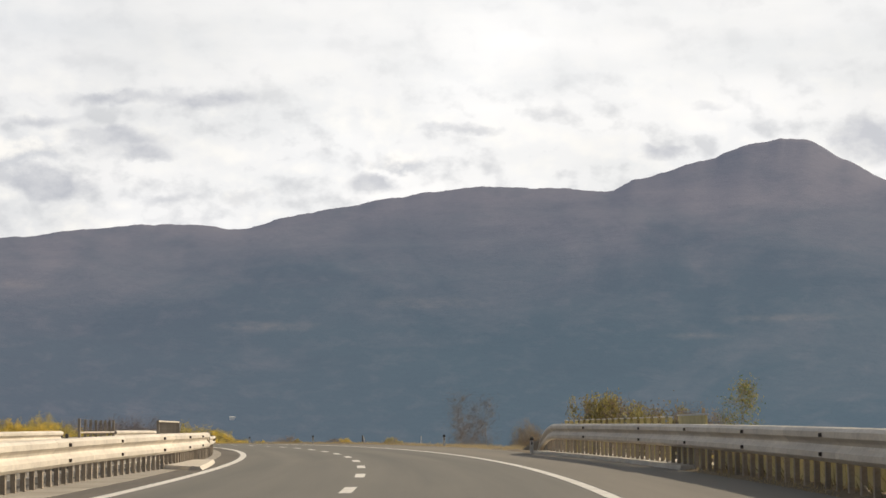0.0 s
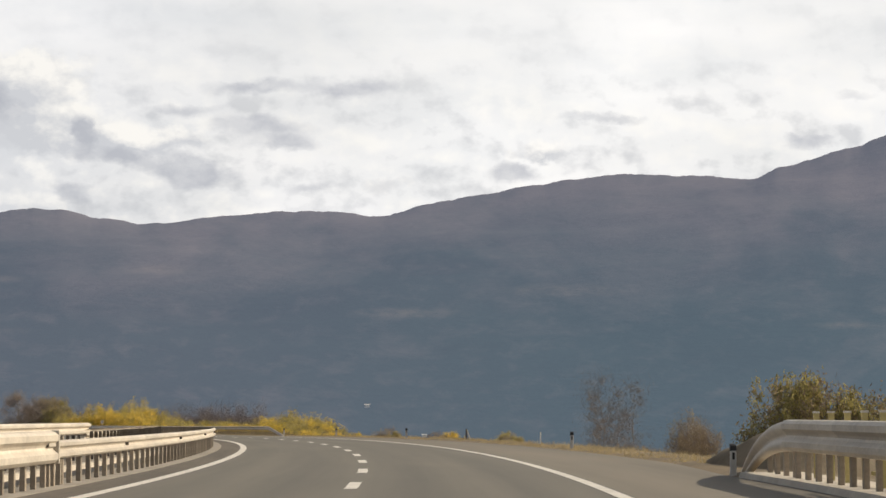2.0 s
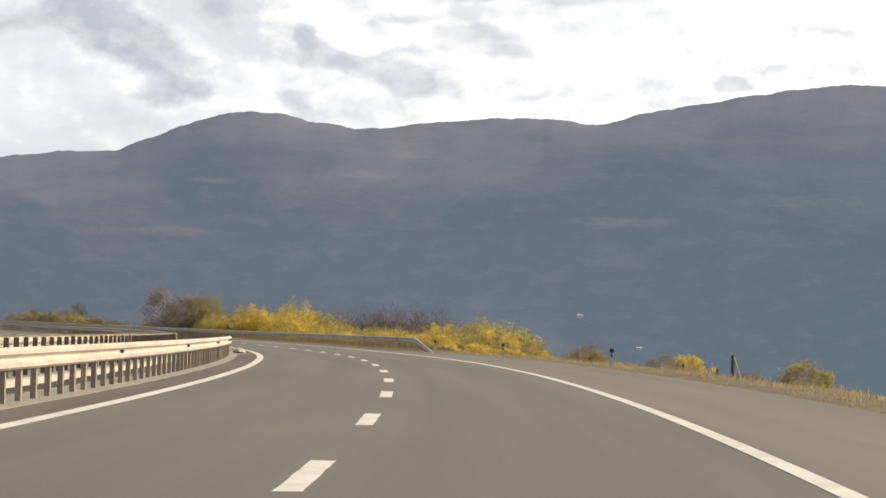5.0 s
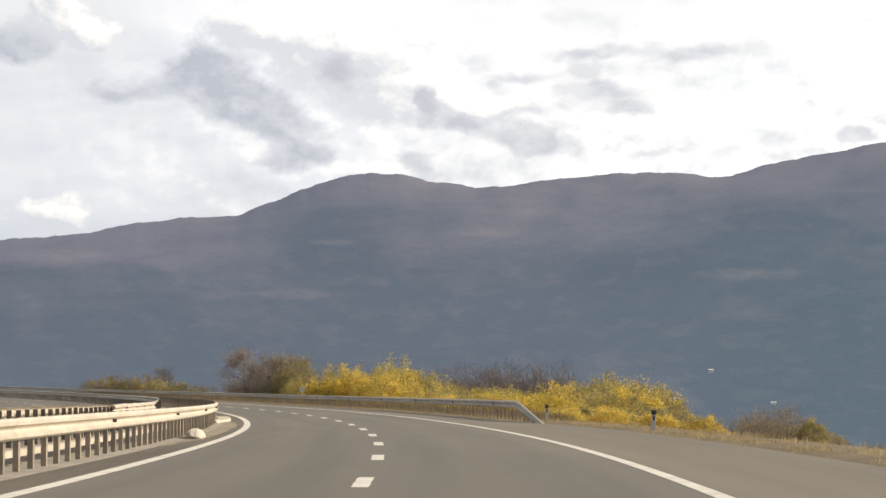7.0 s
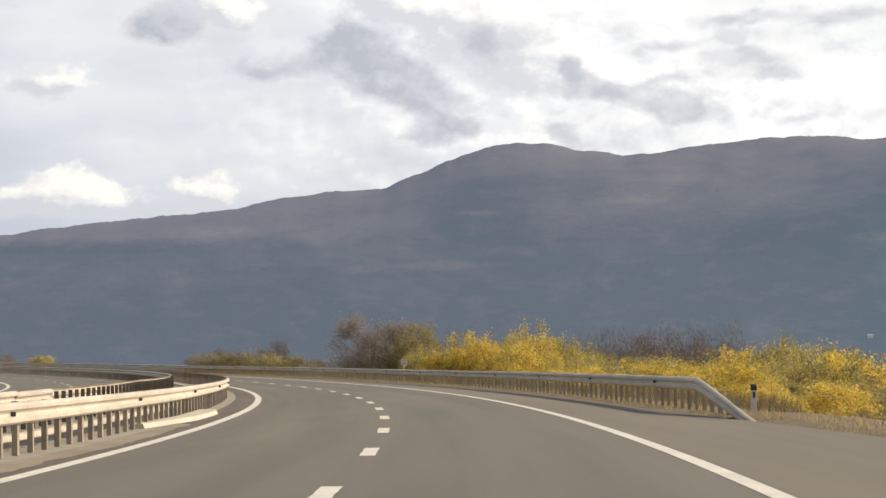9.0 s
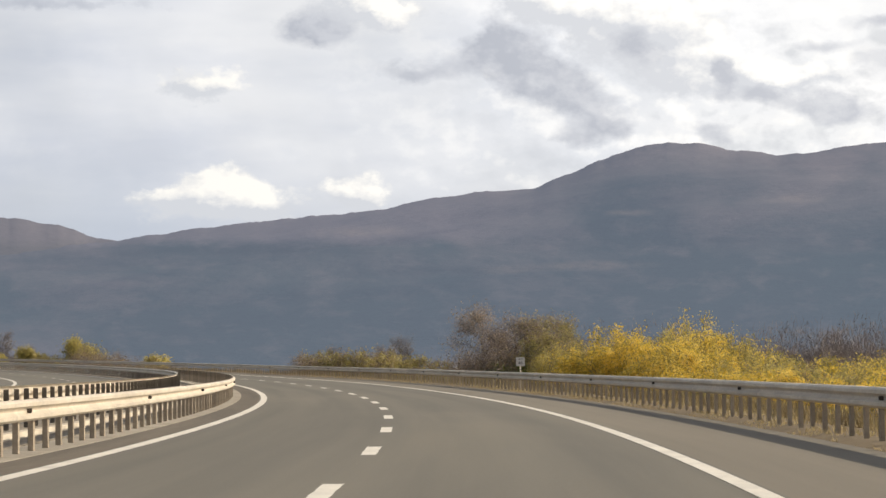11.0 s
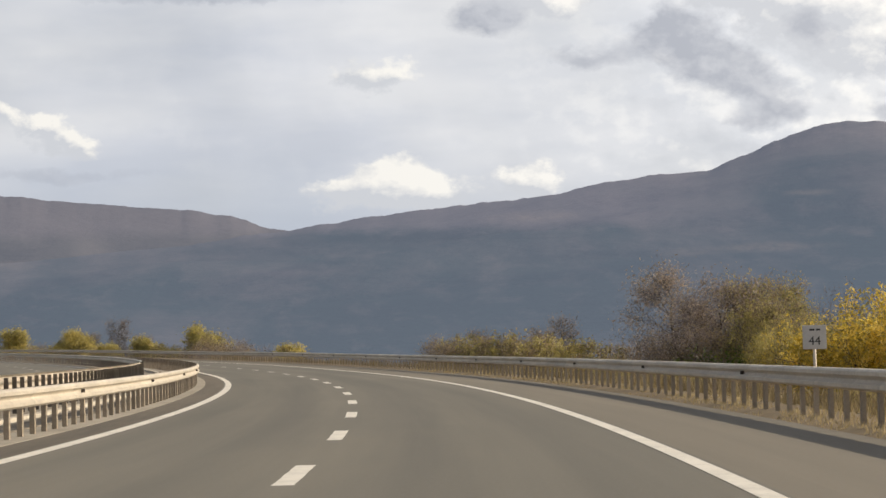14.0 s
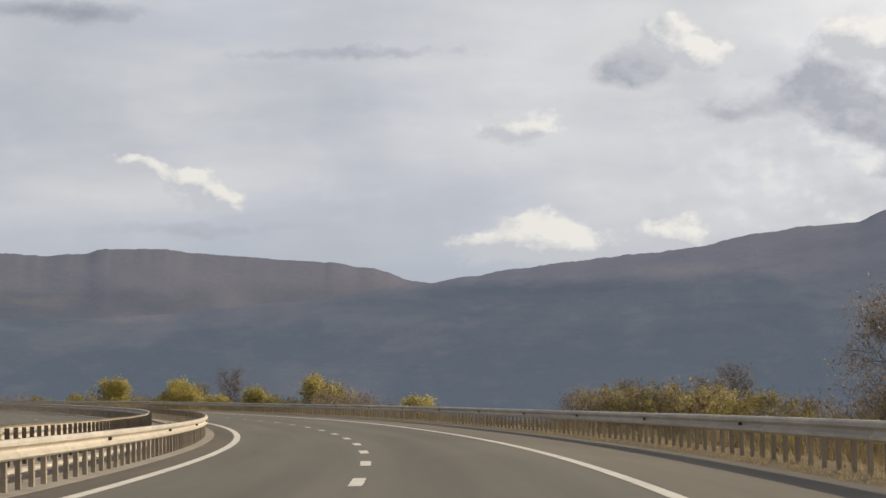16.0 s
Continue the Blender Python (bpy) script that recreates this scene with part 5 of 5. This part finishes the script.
def kilometre_plate(s, d):
    ob = thing("road_sign", "small white kilometre plate on a steel pole behind the guardrail", "road sign", m=road_pose(s, d, bank_height(s, d), 0))
    bm = bmesh.new()
    bmesh.ops.create_cone(bm, cap_ends=True, segments=12, radius1=0.022, radius2=0.022, depth=1.44, matrix=Matrix.Translation((0, 0, 0.47)))
    part("pole", bm, steel, ob, smooth=True)
    bm = bmesh.new()
    box(bm, -0.165, 0.165, -0.032, -0.022, 0.90, 1.23, 0.004)
    plate = part("plate", bm, sign_white, ob, "white square plate")
    for a, b in ((-0.07, 0.0), (0.02, 0.08)):
        bm = bmesh.new()
        box(bm, a, b, -0.0345, -0.0315, 1.155, 1.18)
        part("bar", bm, black, plate)
    curve = bpy.data.curves.new("digits", "FONT")
    curve.body, curve.size, curve.align_x, curve.extrude = "44", 0.17, "CENTER", 0.001
    text = new("digits_curve", curve)
    me = bpy.data.meshes.new_from_object(text.evaluated_get(bpy.context.evaluated_depsgraph_get()))
    bpy.data.objects.remove(text)
    me.materials.clear()
    me.materials.append(black)
    put_mesh("digits", me, plate, Matrix.Translation((0, -0.034, 0.96)) @ Matrix.Rotation(radians(90), 4, "X"), "dark painted digits")


kilometre_plate(272.3, 6.5)


def picket_railing():
    """Bridge parapet of square yellow pickets with pale caps, closed at one end by a board."""
    rail = thing("bridge_railing", "weathered yellow picket railing with pale caps at the bridge edge", "railing")
    bm = bmesh.new()
    box(bm, -0.04, 0.04, -0.025, 0.025, -0.1, 1.0, 0.006)
    me = bpy.data.meshes.new("picket")
    bm.to_mesh(me)
    bm.free()
    me.materials.append(yellow_paint)
    bm = bmesh.new()
    box(bm, -0.05, 0.05, -0.035, 0.035, 1.0, 1.028, 0.006)
    cap = bpy.data.meshes.new("cap")
    bm.to_mesh(cap)
    bm.free()
    cap.materials.append(plastic)
    s = 42.9
    while s < 63:
        m = road_pose(s, 6.72, 0.03, 3)
        p = put_mesh("picket", me, rail, m)
        put_mesh("cap", cap, p)
        s += 1.17
    for z in (0.2, 0.55):
        v, f, _ = ribbon(steps(30, 59.2, 2.0), lambda q: [(6.78, 0.05 + z - 0.025), (6.78, 0.05 + z + 0.025), (6.81, 0.05 + z + 0.025), (6.81, 0.05 + z - 0.025), (6.78, 0.05 + z - 0.025)])
        put_mesh("rail", mesh_of("rail", v, f, yellow_paint), rail)
    v, f, _ = ribbon(steps(37.3, 41.0, 1.2), lambda q: [(6.62, 0.05), (6.62, 1.05), (6.66, 1.05), (6.66, 0.05), (6.62, 0.05)])
    f += [(0, 1, 2, 3), tuple(len(v) - 5 + j for j in range(4))]
    board = put_mesh("board", mesh_of("board", v, f, yellow_paint), rail, None, "solid yellow board panel")
    v, f, _ = ribbon(steps(37.2, 41.1, 1.3), lambda q: [(6.60, 1.05), (6.60, 1.085), (6.68, 1.085), (6.68, 1.05), (6.60, 1.05)])
    f += [(0, 1, 2, 3), tuple(len(v) - 5 + j for j in range(4))]
    put_mesh("cap", mesh_of("cap", v, f, plastic), board)
    bm = bmesh.new()
    box(bm, -0.03, 0.03, -0.03, 0.03, 0.0, 1.2, 0.006)
    part("stub_post", bm, post_steel, rail, "grey steel stub behind the board", road_pose(38.4, 6.75))
    # plain panels that close the parapet before the board
    for k in range(7):
        s = 34.4 - 2.5 * k
        v, f, _ = ribbon([s, s + 1.2, s + 2.4], lambda q: [(6.72, 0.05), (6.72, 0.62), (6.75, 0.62), (6.75, 0.05), (6.72, 0.05)])
        f += [(0, 1, 2, 3), tuple(len(v) - 5 + j for j in range(4))]
        put_mesh("panel", mesh_of("panel", v, f, yellow_paint), rail)


picket_railing()


def median_railing(s0, s1, d, z0, z1, gap, label, top_rail=0.0):
    """Upright steel bars between two rails at the bridge joint in the median."""
    rail = thing("bridge_railing", label, "railing")
    bm = bmesh.new()
    box(bm, -0.03, 0.03, -0.01, 0.01, z0 - 0.2, z1, 0.004)
    me = bpy.data.meshes.new("baluster")
    bm.to_mesh(me)
    bm.free()
    me.materials.append(post_steel)
    for s in steps(s0, s1, gap):
        put_mesh("baluster", me, rail, road_pose(s, d))
    for z in (z1 - 0.02 - top_rail, z0 + 0.05):
        v, f, _ = ribbon(steps(s0 - 0.05, s1 + 0.05, 1.0), lambda q: [(d - 0.02, z), (d - 0.02, z + 0.04), (d + 0.02, z + 0.04), (d + 0.02, z), (d - 0.02, z)])
        put_mesh("rail", mesh_of("rail", v, f, steel), rail)
    for s in (s0 - 0.05, s1 + 0.05):
        bm = bmesh.new()
        box(bm, -0.03, 0.03, -0.03, 0.03, -0.1, z1 + 0.02, 0.005)
        part("end_post", bm, post_steel, rail, "", road_pose(s, d))


median_railing(46.7, 55.3, -6.5, 0.1, 1.13, 1.2, "grey steel bar railing panel between the two bridge guardrails", 0.3)
median_railing(46.4, 53.6, -4.66, 0.1, 1.07, 0.72, "dark steel bar railing with a bent end at the bridge joint")


def far_house(a, r, w, l, up):
    h = 0.4
    z = crest_height(a, r)
    ob = thing("house", "low white building with pale roof far across the valley", "house", "far houses",
               m=Matrix.Translation((HUB.x - r * math.sin(radians(a)), HUB.y + r * math.cos(radians(a)), z + 1.9 + up)) @ Matrix.Rotation(radians(a + 12), 4, "Z"))
    bm = bmesh.new()
    box(bm, -w / 2, w / 2, -l / 2, l / 2, -0.4, h + 1)
    part("wall", bm, wall_white, ob)
    bm = bmesh.new()
    v = [bm.verts.new(p) for p in ((-w / 2 - .4, -l / 2 - .4, h + 1), (w / 2 + .4, -l / 2 - .4, h + 1), (w / 2 + .4, l / 2 + .4, h + 1), (-w / 2 - .4, l / 2 + .4, h + 1),
                                   (-w / 2 - .4, 0, h + 1.5), (w / 2 + .4, 0, h + 1.5))]
    for q in ((0, 1, 5, 4), (2, 3, 4, 5), (0, 4, 3), (1, 2, 5), (3, 2, 1, 0)):
        bm.faces.new([v[i] for i in q])
    part("roof", bm, roof_pale, ob)


far_house(7.55, 1335, 3.0, 2.4, 3.9)
far_house(5.9, 1222, 2.6, 2.2, -2.2)
